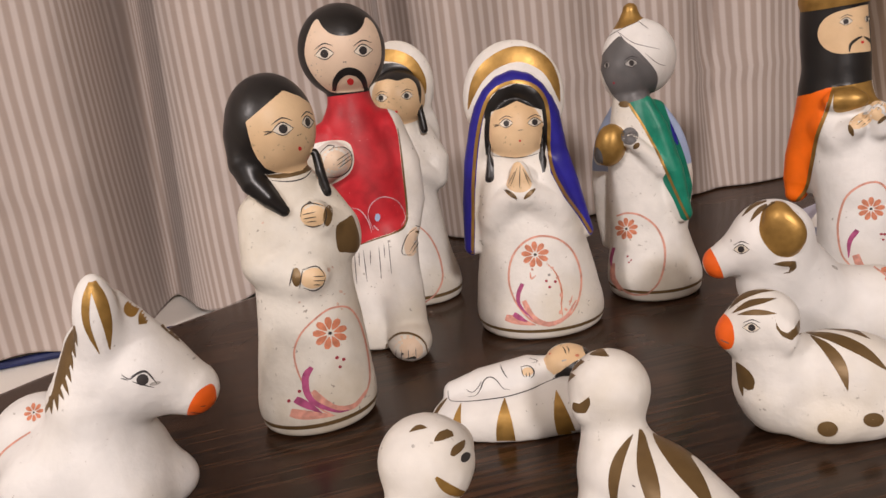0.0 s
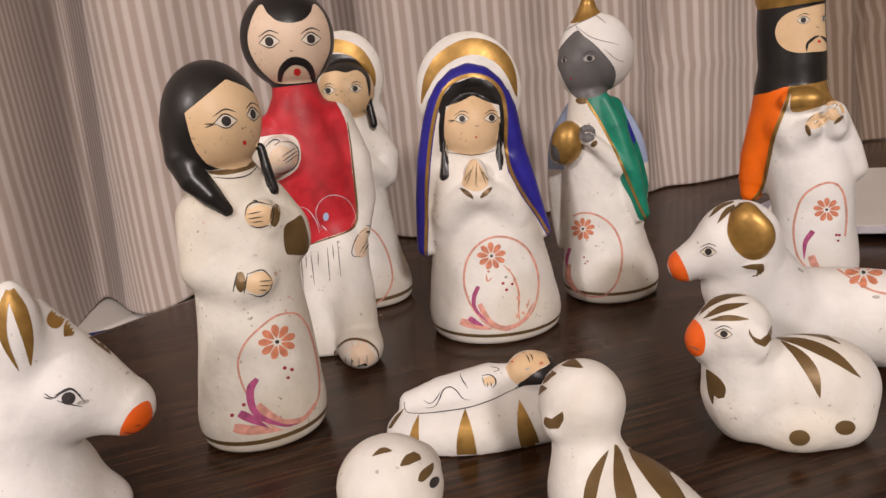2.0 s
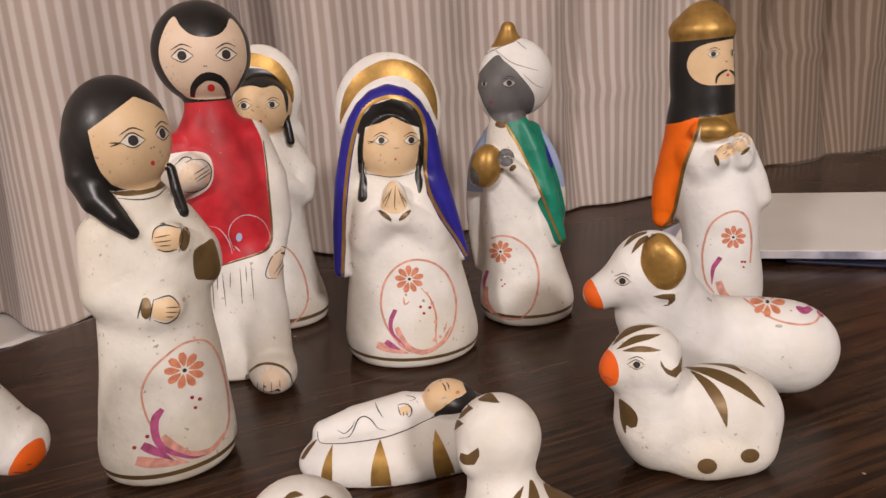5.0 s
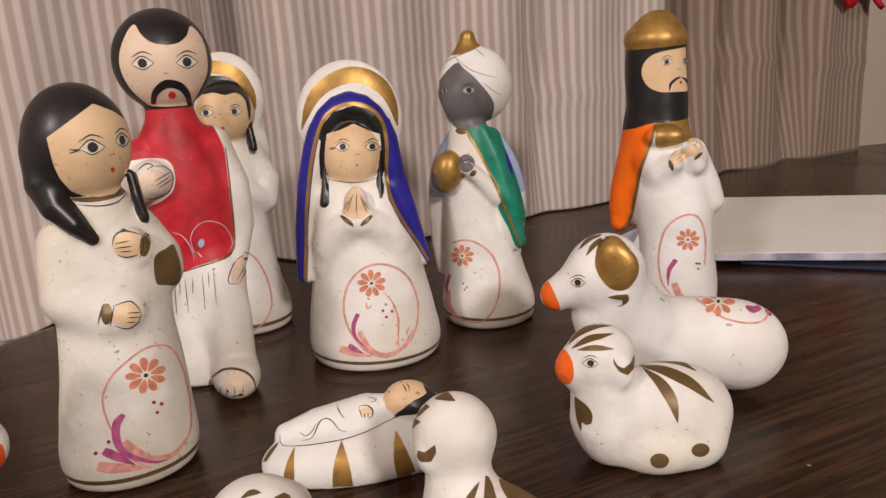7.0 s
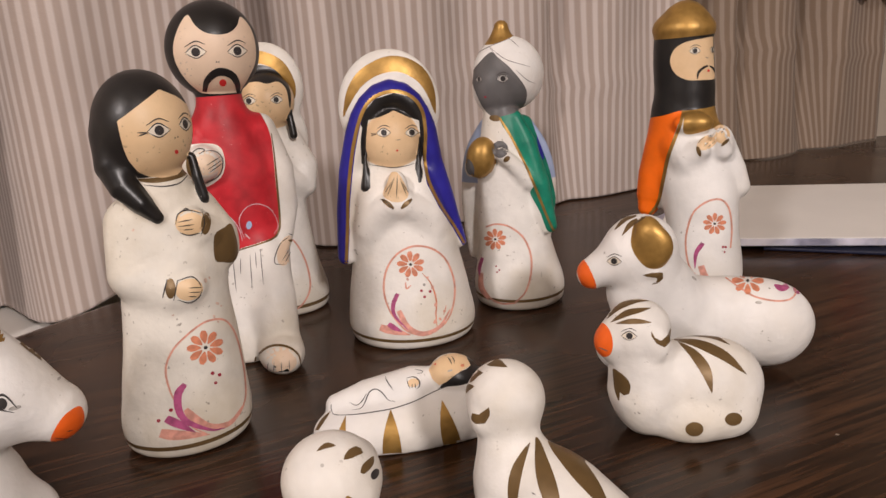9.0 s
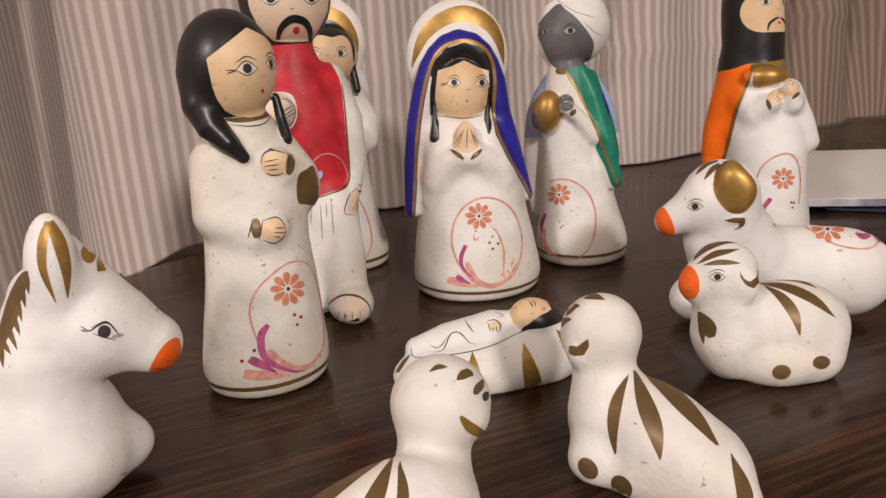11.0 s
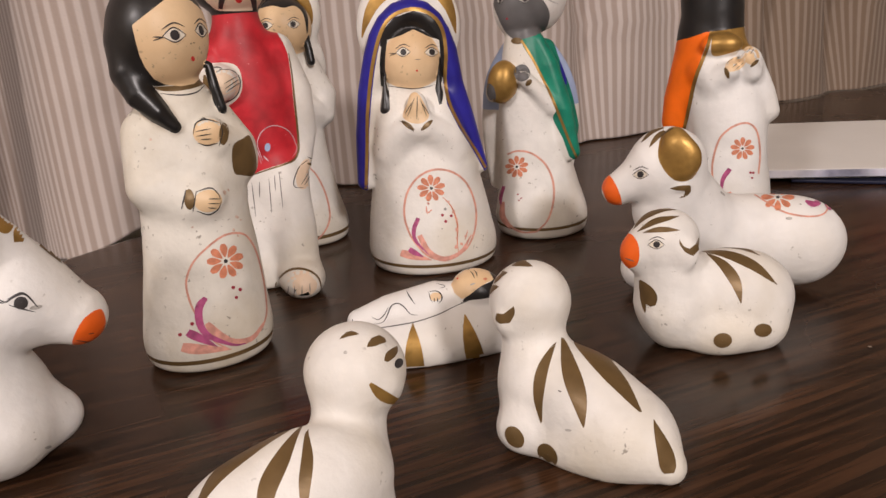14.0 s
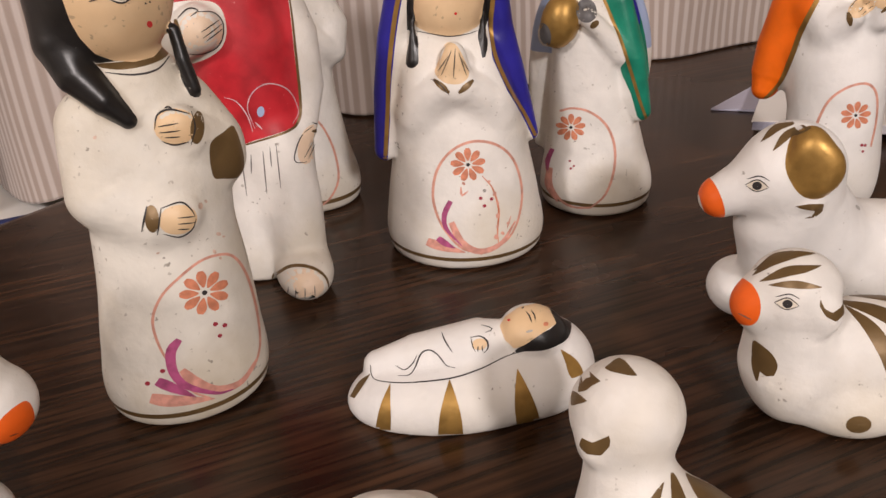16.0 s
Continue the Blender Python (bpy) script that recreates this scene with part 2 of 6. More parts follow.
class Figure:
    """One hand-painted clay figure. Painted shapes are laid on from where its painter sat: far away in front, eye above the table."""

    def __init__(self, name, solid, box, x, y, turn, far, high, base="white", step=0.12):
        self.name, self.solid, self.far, self.high = name, solid, far, high
        self.at = (x, y, turn)
        self.v, self.f = skin_of(solid, box[0], box[1], step)
        self.m = np.zeros(len(self.f), int)
        self.slots = [base]
        self.extra = []
        self.yaw = 0.0

    def slot(self, paint):
        if paint not in self.slots:
            self.slots.append(paint)
        return self.slots.index(paint)

    def flat(self, p):
        k = self.far / (self.far + p[:, 1])
        return np.stack([p[:, 0] * k, self.high + (p[:, 2] - self.high) * k], 1)

    def cut(self, field, paint, over=None):
        """Cut the skin along field = 0 and paint the side where it is negative."""
        val = field(self.v)
        val = np.where(np.abs(val) < 1e-5, 1e-5, val)
        neg = val < 0
        s = neg[self.f]
        mixed = (s.sum(1) > 0) & (s.sum(1) < 3)
        slot = self.slot(paint)
        ok = np.ones(len(self.slots), bool) if over is None else np.array([n in over for n in self.slots])
        keep, km = self.f[~mixed], self.m[~mixed].copy()
        km[neg[keep].all(1) & ok[km]] = slot
        tri, tm, ts = self.f[mixed], self.m[mixed], s[mixed]
        if len(tri):
            lone = np.where(ts.sum(1) == 1, ts.argmax(1), (~ts).argmax(1))
            r = np.arange(len(tri))
            a, b, c = tri[r, lone], tri[r, (lone + 1) % 3], tri[r, (lone + 2) % 3]
            e = np.sort(np.concatenate([np.stack([a, b], 1), np.stack([a, c], 1)]), 1)
            u, inv = np.unique(e, axis=0, return_inverse=True)
            inv = inv.reshape(-1)
            w = val[u[:, 0]] / (val[u[:, 0]] - val[u[:, 1]])
            fresh = self.v[u[:, 0]] + (self.v[u[:, 1]] - self.v[u[:, 0]]) * w[:, None]
            pq = inv + len(self.v)
            p, q = pq[:len(tri)], pq[len(tri):]
            self.v = np.concatenate([self.v, fresh])
            lone_neg = neg[a]
            m1 = np.where(lone_neg & ok[tm], slot, tm)
            m2 = np.where(~lone_neg & ok[tm], slot, tm)
            self.f = np.concatenate([keep, np.stack([a, p, q], 1), np.stack([p, b, c], 1), np.stack([p, c, q], 1)])
            self.m = np.concatenate([km, m1, m2, m2])
        else:
            self.f, self.m = keep, km
        return self

    def area(self, paint, points, over=None, front=0.6, sharp=False, low=None):
        """Paint what lies within a closed outline, on the side turned to the painter."""
        poly = np.array(points, float) if sharp else outline(points)

        def field(p):
            d = inside(poly, self.flat(p))
            d = np.maximum(d, p[:, 1] - front)
            return d if low is None else np.maximum(d, low - p[:, 2])
        return self.cut(field, paint, over)

    def leaf(self, paint, wide, *pts, start=0.08, end=0.03, belly=0.5, front=0.6, over=None):
        """A leaf-shaped stroke painted into the skin itself, over ridges too."""
        p = np.array(pts, float)
        t = np.linspace(0, 1, 15)
        run = np.concatenate([[0], np.cumsum(np.linalg.norm(np.diff(p, axis=0), axis=1))])
        fit_x, fit_y = (hermite(t * run[-1], run, p[:, i]) for i in (0, 1))
        c = np.stack([fit_x, fit_y], 1)
        d = np.gradient(c, axis=0)
        side = np.stack([-d[:, 1], d[:, 0]], 1) / (np.linalg.norm(d, axis=1, keepdims=True) + 1e-9)
        w = np.where(t < belly, start + (1 - start) * np.sin(np.clip(t / belly, 0, 1) * math.pi / 2), end + (1 - end) * np.sin(np.clip((1 - t) / (1 - belly), 0, 1) * math.pi / 2)) * wide * 0.5
        poly = np.concatenate([c + side * w[:, None], (c - side * w[:, None])[::-1]])
        return self.area(paint, poly, over=over, front=front, sharp=True)

    def near(self, paint, solid, reach=0.06, over=None):
        return self.cut(lambda p: solid(p) - reach, paint, over)

    def onto(self, uv, lift):
        turn = np.array(Euler((0, 0, radians(self.yaw))).to_matrix())
        eye = turn @ np.array([0, -self.far, self.high])
        way = np.stack([uv[:, 0], np.full(len(uv), self.far), uv[:, 1] - self.high], 1) @ turn.T
        way /= np.linalg.norm(way, axis=1, keepdims=True)
        t = np.full(len(uv), self.far - 9.0)
        for _ in range(34):
            t = np.minimum(t + np.clip(self.solid(eye + way * t[:, None]), -0.3, 2.0) * 0.8, self.far + 8)
        p = eye + way * t[:, None]
        return p + gradient(self.solid, p) * lift, np.abs(self.solid(p)) < 0.05

    def sheet(self, uv, rows, cols, paint, lift):
        p, good = self.onto(uv.reshape(-1, 2), lift)
        quads = []
        for i in range(rows - 1):
            for j in range(cols - 1):
                a = i * cols + j
                q = (a, a + 1, a + cols + 1, a + cols)
                if all(good[k] for k in q) and max(np.linalg.norm(p[q[0]] - p[q[2]]), np.linalg.norm(p[q[1]] - p[q[3]])) < 0.7:
                    quads.append(q)
        if quads:
            self.extra.append((p, np.array(quads), self.slot(paint)))

    def stroke(self, paint, wide, *pts, start=0.35, end=0.35, lift=0.012, across=2, belly=0.5, straight=False):
        """A brush stroke through points; wide: its full width; start, end: the share of the width left at its ends."""
        p = np.array(pts, float)
        if len(p) > 2 and not straight:
            ext = np.concatenate([[2 * p[0] - p[1]], p, [2 * p[-1] - p[-2]]])
            t = np.arange(12)[:, None] / 12
            p = np.concatenate([0.5 * (2 * ext[i + 1] + (ext[i + 2] - ext[i]) * t + (2 * ext[i] - 5 * ext[i + 1] + 4 * ext[i + 2] - ext[i + 3]) * t ** 2 + (3 * ext[i + 1] - ext[i] - 3 * ext[i + 2] + ext[i + 3]) * t ** 3) for i in range(len(p) - 1)] + [p[-1:]])
        run = np.concatenate([[0], np.cumsum(np.linalg.norm(np.diff(p, axis=0), axis=1))])
        n = int(min(90, max(6, run[-1] / 0.09)))
        s = np.linspace(0, run[-1], n)
        c = np.stack([np.interp(s, run, p[:, 0]), np.interp(s, run, p[:, 1])], 1)
        d = np.gradient(c, axis=0)
        side = np.stack([-d[:, 1], d[:, 0]], 1) / (np.linalg.norm(d, axis=1, keepdims=True) + 1e-9)
        t = s / run[-1]
        w = np.where(t < belly, start + (1 - start) * np.sin(np.clip(t / belly, 0, 1) * math.pi / 2), end + (1 - end) * np.sin(np.clip((1 - t) / (1 - belly), 0, 1) * math.pi / 2)) * wide * 0.5
        cols = across + 1
        uv = np.stack([c + side * (w * (-1 + 2 * j / across))[:, None] for j in range(cols)], 1)
        self.sheet(uv, n, cols, paint, lift)
        return self

    def spot(self, paint, centre, ru, rv=None, turn=0.0, lift=0.014, around=18, rings=4):
        rv = ru if rv is None else rv
        a = np.linspace(0, 2 * math.pi, around + 1)
        c, s = math.cos(radians(turn)), math.sin(radians(turn))
        uv = []
        for r in np.linspace(0.02, 1, rings):
            x, y = ru * r * np.cos(a), rv * r * np.sin(a)
            uv.append(np.stack([centre[0] + c * x - s * y, centre[1] + s * x + c * y], 1))
        self.sheet(np.stack(uv), rings, around + 1, paint, lift)
        return self

    def ring(self, paint, wide, centre, ru, rv, turn=0.0, begin=0.0, finish=360.0, lift=0.011):
        a = np.radians(np.linspace(begin, finish, 40))
        c, s = math.cos(radians(turn)), math.sin(radians(turn))
        pts = [(centre[0] + c * ru * math.cos(k) - s * rv * math.sin(k), centre[1] + s * ru * math.cos(k) + c * rv * math.sin(k)) for k in a]
        return self.stroke(paint, wide, *pts, start=0.9, end=0.9, lift=lift)

    def flower(self, centre, size, petals=9, first=90.0):
        for k in range(petals):
            a = radians(first + 360.0 * k / petals)
            c, s = math.cos(a), math.sin(a)
            self.stroke("petal", size * 0.42, (centre[0] + c * size * 0.24, centre[1] + s * size * 0.24), (centre[0] + c * size, centre[1] + s * size), start=0.15, end=0.45, across=4, belly=0.66, lift=0.013)
        self.spot("line", centre, size * 0.11, lift=0.016)
        return self

    def eye(self, centre, size, look_to=0.0, lashes=0, brow=True, shade="line", slim=1.0, white="eye"):
        """A painted eye: white almond, dark pupil, lid lines, a brow and lashes on one side (-1 or 1)."""
        u, v = centre
        k = size * slim
        self.spot(white, centre, k * 0.86, size * 0.54, lift=0.010)
        self.spot("line", (u + look_to * k, v), k * 0.40, size * 0.43, lift=0.016)
        self.stroke(shade, size * 0.12, (u - k, v - size * 0.05), (u, v + size * 0.62), (u + k, v - size * 0.05), lift=0.017)
        self.stroke(shade, size * 0.10, (u - k * 0.9, v - size * 0.1), (u, v - size * 0.58), (u + k * 0.95, v - size * 0.1), lift=0.017)
        if brow:
            self.stroke(shade, size * 0.12, (u - k * 0.9, v + size * 0.55), (u + k * 0.1, v + size * 1.0), (u + k * 0.95, v + size * 0.65), lift=0.017)
        if lashes:
            for dv in (0.05, -0.25):
                self.stroke(shade, size * 0.11, (u + lashes * k * 0.9, v - size * 0.1), (u + lashes * k * 1.75, v + size * (dv - 0.05)), lift=0.017)
        return self

    def finish(self, label, category, group=""):
        v, polys, mats = [self.v], [self.f.tolist()], [self.m]
        count = len(self.v)
        for p, q, slot in self.extra:
            v.append(p)
            polys.append((q + count).tolist())
            mats.append(np.full(len(q), slot))
            count += len(p)
        mesh = bpy.data.meshes.new(self.name)
        mesh.from_pydata((np.concatenate(v) * 0.01).tolist(), [], [k for part in polys for k in part])
        for s in self.slots:
            mesh.materials.append(PAINT[s])
        mesh.polygons.foreach_set("material_index", np.concatenate(mats).astype(np.int32))
        mesh.polygons.foreach_set("use_smooth", np.ones(len(mesh.polygons), bool))
        mesh.update()
        ob = new(self.name, mesh)
        ob.matrix_world = pose(self.at[0], self.at[1], 0.0003 - 0.01 * FOOT, 0, 0, self.at[2])
        return tagged(ob, label, category, group)


# ---- setting ----
def mesh_object(name, bm, mat, parent=None, label="", smooth=False):
    me = bpy.data.meshes.new(name)
    bm.normal_update()
    bm.to_mesh(me)
    bm.free()
    me.materials.append(mat)
    if smooth:
        me.polygons.foreach_set("use_smooth", np.ones(len(me.polygons), bool))
    ob = new(name, me)
    ob.parent = parent
    if label:
        tagged(ob, label)
    return ob


def box_mesh(lo, hi, bevel=0.0, segments=2):
    bm = bmesh.new()
    bmesh.ops.create_cube(bm, size=1)
    for v in bm.verts:
        v.co = Vector([lo[i] + (v.co[i] + 0.5) * (hi[i] - lo[i]) for i in range(3)])
    if bevel:
        bmesh.ops.bevel(bm, geom=list(bm.edges), offset=bevel, segments=segments, affect="EDGES", profile=0.5)
    return bm


def wood_material():
    m = bpy.data.materials.new("dark_table_veneer")
    m.use_nodes = True
    t = m.node_tree
    bsdf, link = t.nodes["Principled BSDF"], t.links.new
    coord = t.nodes.new("ShaderNodeTexCoord")
    turn = t.nodes.new("ShaderNodeMapping")
    turn.inputs["Rotation"].default_value = (0, 0, radians(-3))
    turn.inputs["Scale"].default_value = (1.6, 26.0, 1.0)
    link(coord.outputs["Object"], turn.inputs["Vector"])
    coarse = t.nodes.new("ShaderNodeTexNoise")
    coarse.inputs["Scale"].default_value, coarse.inputs["Detail"].default_value, coarse.inputs["Roughness"].default_value = 2.2, 8.0, 0.62
    coarse.inputs["Distortion"].default_value = 0.4
    link(turn.outputs["Vector"], coarse.inputs["Vector"])
    fine_map = t.nodes.new("ShaderNodeMapping")
    fine_map.inputs["Rotation"].default_value = (0, 0, radians(-3))
    fine_map.inputs["Scale"].default_value = (16.0, 330.0, 1.0)
    link(coord.outputs["Object"], fine_map.inputs["Vector"])
    fine = t.nodes.new("ShaderNodeTexNoise")
    fine.inputs["Scale"].default_value, fine.inputs["Detail"].default_value = 1.0, 4.0
    link(fine_map.outputs["Vector"], fine.inputs["Vector"])
    r1 = t.nodes.new("ShaderNodeValToRGB")
    els = r1.color_ramp.elements
    els[0].position, els[0].color = 0.24, (0.0125, 0.0060, 0.0033, 1)
    els[1].position, els[1].color = 0.78, (0.068, 0.033, 0.0165, 1)
    mid = els.new(0.5)
    mid.color = (0.0330, 0.0158, 0.0084, 1)
    link(coarse.outputs["Fac"], r1.inputs["Fac"])
    r2 = t.nodes.new("ShaderNodeValToRGB")
    r2.color_ramp.elements[0].position, r2.color_ramp.elements[0].color = 0.40, (0.38, 0.36, 0.34, 1)
    r2.color_ramp.elements[1].position, r2.color_ramp.elements[1].color = 0.58, (1.55, 1.45, 1.34, 1)
    link(fine.outputs["Fac"], r2.inputs["Fac"])
    mul = t.nodes.new("ShaderNodeMix")
    mul.data_type, mul.blend_type = "RGBA", "MULTIPLY"
    mul.inputs[0].default_value = 0.9
    link(r1.outputs["Color"], mul.inputs[6])
    link(r2.outputs["Color"], mul.inputs[7])
    dust = t.nodes.new("ShaderNodeTexVoronoi")
    dust.inputs["Scale"].default_value = 55.0
    link(coord.outputs["Object"], dust.inputs["Vector"])
    grain_size = t.nodes.new("ShaderNodeSeparateColor")
    link(dust.outputs["Color"], grain_size.inputs[0])
    rare = t.nodes.new("ShaderNodeMath")
    rare.operation = "MULTIPLY_ADD"
    rare.inputs[1].default_value, rare.inputs[2].default_value = 0.30, -0.235
    link(grain_size.outputs[0], rare.inputs[0])
    fleck = t.nodes.new("ShaderNodeMath")
    fleck.operation = "LESS_THAN"
    link(dust.outputs["Distance"], fleck.inputs[0])
    link(rare.outputs[0], fleck.inputs[1])
    dusty = t.nodes.new("ShaderNodeMix")
    dusty.data_type = "RGBA"
    dusty.inputs[7].default_value = (0.30, 0.24, 0.19, 1)
    link(fleck.outputs[0], dusty.inputs[0])
    link(mul.outputs[2], dusty.inputs[6])
    link(dusty.outputs[2], bsdf.inputs["Base Color"])
    smear = t.nodes.new("ShaderNodeTexNoise")
    smear.inputs["Scale"].default_value, smear.inputs["Detail"].default_value = 7.0, 5.0
    link(coord.outputs["Object"], smear.inputs["Vector"])
    rr = t.nodes.new("ShaderNodeMapRange")
    rr.inputs["From Min"].default_value, rr.inputs["From Max"].default_value = 0.3, 0.7
    rr.inputs["To Min"].default_value, rr.inputs["To Max"].default_value = 0.17, 0.33
    link(smear.outputs["Fac"], rr.inputs["Value"])
    bsdf.inputs["Specular IOR Level"].default_value = 0.30
    bsdf.inputs["Specular Tint"].default_value = (1.0, 0.88, 0.76, 1)
    link(rr.outputs["Result"], bsdf.inputs["Roughness"])
    b = t.nodes.new("ShaderNodeBump")
    b.inputs["Strength"].default_value, b.inputs["Distance"].default_value = 0.12, 0.0006
    link(fine.outputs["Fac"], b.inputs["Height"])
    link(b.outputs["Normal"], bsdf.inputs["Normal"])
    return m


def ticking_material(name, dark, middle, light):
    """Cloth with narrow light and dark stripes along the weave."""
    m = bpy.data.materials.new(name)
    m.use_nodes = True
    t = m.node_tree
    bsdf, link = t.nodes["Principled BSDF"], t.links.new
    uv = t.nodes.new("ShaderNodeUVMap")
    sep = t.nodes.new("ShaderNodeSeparateXYZ")
    link(uv.outputs["UV"], sep.inputs[0])

    def math_node(op, a, b=None):
        n = t.nodes.new("ShaderNodeMath")
        n.operation = op
        for s, v in zip(n.inputs, (a, b)):
            if v is None:
                continue
            if isinstance(v, float):
                s.default_value = v
            else:
                link(v, s)
        return n.outputs[0]

    wobble = t.nodes.new("ShaderNodeTexNoise")
    wobble.inputs["Scale"].default_value = 9.0
    link(uv.outputs["UV"], wobble.inputs["Vector"])
    u = math_node("ADD", math_node("MULTIPLY", sep.outputs[0], 100.0 / 0.95), math_node("MULTIPLY", wobble.outputs["Fac"], 0.35))
    wave = math_node("SINE", math_node("MULTIPLY", u, 2 * math.pi))
    stripes = t.nodes.new("ShaderNodeValToRGB")
    e = stripes.color_ramp.elements
    e[0].position, e[0].color = 0.25, (*dark, 1)
    e[1].position, e[1].color = 0.80, (*light, 1)
    k = e.new(0.52)
    k.color = (*middle, 1)
    link(math_node("MULTIPLY_ADD", wave, 0.5), stripes.inputs["Fac"])
    t.nodes[-1].inputs[2].default_value = 0.5
    link(stripes.outputs["Color"], bsdf.inputs["Base Color"])
    bsdf.inputs["Roughness"].default_value = 0.85
    bsdf.inputs["Sheen Weight"].default_value = 0.15
    weave = t.nodes.new("ShaderNodeTexNoise")
    weave.inputs["Scale"].default_value = 500.0
    link(uv.outputs["UV"], weave.inputs["Vector"])
    crease = t.nodes.new("ShaderNodeTexNoise")
    crease.inputs["Scale"].default_value, crease.inputs["Detail"].default_value = 12.0, 5.0
    link(uv.outputs["UV"], crease.inputs["Vector"])
    b1 = t.nodes.new("ShaderNodeBump")
    b1.inputs["Strength"].default_value, b1.inputs["Distance"].default_value = 0.15, 0.001
    link(weave.outputs["Fac"], b1.inputs["Height"])
    b2 = t.nodes.new("ShaderNodeBump")
    b2.inputs["Strength"].default_value, b2.inputs["Distance"].default_value = 0.35, 0.01
    link(crease.outputs["Fac"], b2.inputs["Height"])
    link(b1.outputs["Normal"], b2.inputs["Normal"])
    link(b2.outputs["Normal"], bsdf.inputs["Normal"])
    return m


WOOD = wood_material()
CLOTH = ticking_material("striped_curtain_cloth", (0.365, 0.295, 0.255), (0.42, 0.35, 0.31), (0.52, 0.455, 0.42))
# same ticking for the right-hand stretch, its shade mixed into darker brown stripes
SHADED_CLOTH = ticking_material("shaded_curtain_cloth", (0.19, 0.132, 0.090), (0.215, 0.155, 0.110), (0.285, 0.22, 0.17))
PLASTER = material("cream_wall_paint", (0.62, 0.55, 0.46), 0.8, mottle=0.05, scale=3, bump=0.1, grain=200)
FLOORING = material("brown_floor", (0.22, 0.14, 0.09), 0.5, mottle=0.2, scale=5)
PAPER = material("white_paper", (0.80, 0.78, 0.74), 0.6, mottle=0.03, scale=20, bump=0.02)
PRINT = material("blue_printed_edge", (0.36, 0.36, 0.46), 0.5, mottle=0.5, scale=60, stain=(0.75, 0.72, 0.75))
LILAC_PAPER = material("pale_lilac_paper", (0.50, 0.49, 0.60), 0.6, mottle=0.05, scale=20, bump=0.02)
NAVY = material("navy_cover", (0.012, 0.014, 0.035), 0.4, mottle=0.2, scale=30)
QUILT = material("white_bench_cover", (0.82, 0.79, 0.74), 0.7, mottle=0.05, scale=12)
PIPING = material("dark_blue_piping", (0.02, 0.028, 0.10), 0.6, mottle=0.2, scale=80)
RED_CLOTH = material("red_cloth", (0.50, 0.008, 0.02), 0.6, mottle=0.2, scale=60)
SHADE = material("lamp_shade", (0.8, 0.76, 0.68), 0.6, mottle=0.03)

for name, lo, hi in (
    ("wall_south", (-2.2, -2.62, -0.75), (3.0, -2.5, 1.75)),
    ("wall_west", (-2.32, -2.62, -0.75), (-2.2, 1.67, 1.75)), ("wall_east", (3.0, -2.62, -0.75), (3.12, 2.2, 1.75)),
):
    tagged(mesh_object(name, box_mesh(lo, hi), PLASTER), "plain cream painted room wall", "wall", kind="structure")
north = tagged(mesh_object("wall_north", box_mesh((-2.6, 0.30, -0.75), (3.6, 0.42, 1.75)), PLASTER), "plain cream painted room wall", "wall", kind="structure")
north.matrix_world = pose(0, 0.675, 0, 0, 0, 15.9)
tagged(mesh_object("floor", box_mesh((-2.32, -2.62, -0.85), (3.12, 2.2, -0.75)), FLOORING), "plain brown room floor", "floor", kind="structure")
tagged(mesh_object("ceiling", box_mesh((-2.32, -2.62, 1.75), (3.12, 2.2, 1.85)), PLASTER), "plain cream painted ceiling", "ceiling", kind="structure")

# oval dining table
TABLE_TURN = 14.0
table = tagged(new("oval_table"), "oval dining table with a dark brown glossy veneer top", "table")
table.matrix_world = pose(0, 0, 0, 0, 0, TABLE_TURN)
bm = bmesh.new()
rings = [(0.990, 0.0), (0.997, -0.0012), (1.0, -0.004), (1.0, -0.024), (0.993, -0.030), (0.9, -0.030)]
loops = []
for k, z in rings:
    loops.append([bm.verts.new((0.61 + 1.057 * k * math.cos(a), 0.759 * k * math.sin(a), z)) for a in np.linspace(0, 2 * math.pi, 160, endpoint=False)])
for a, b in zip(loops[:-1], loops[1:]):
    for i in range(160):
        bm.faces.new((a[i], b[i], b[(i + 1) % 160], a[(i + 1) % 160]))
bm.faces.new(loops[0])
bm.faces.new(loops[-1][::-1])
mesh_object("tabletop", bm, WOOD, table)
bm = bmesh.new()
loops = [[bm.verts.new((0.60 + 0.80 * math.cos(a), 0.54 * math.sin(a), z)) for a in np.linspace(0, 2 * math.pi, 96, endpoint=False)] for z in (-0.031, -0.11)]
for i in range(96):
    bm.faces.new((loops[0][i], loops[1][i], loops[1][(i + 1) % 96], loops[0][(i + 1) % 96]))
mesh_object("apron", bm, WOOD, table)
for sx in (-0.5, 0.5):
    for sy in (-0.34, 0.34):
        bm = box_mesh((0.60 + sx - 0.03, sy - 0.03, -0.75), (0.60 + sx + 0.03, sy + 0.03, -0.031), 0.006)
        for v in bm.verts:
            if v.co.z < -0.5:
                v.co.x, v.co.y = 0.60 + sx + (v.co.x - 0.60 - sx) * 0.7, sy + (v.co.y - sy) * 0.7
        mesh_object("leg", bm, WOOD, table)


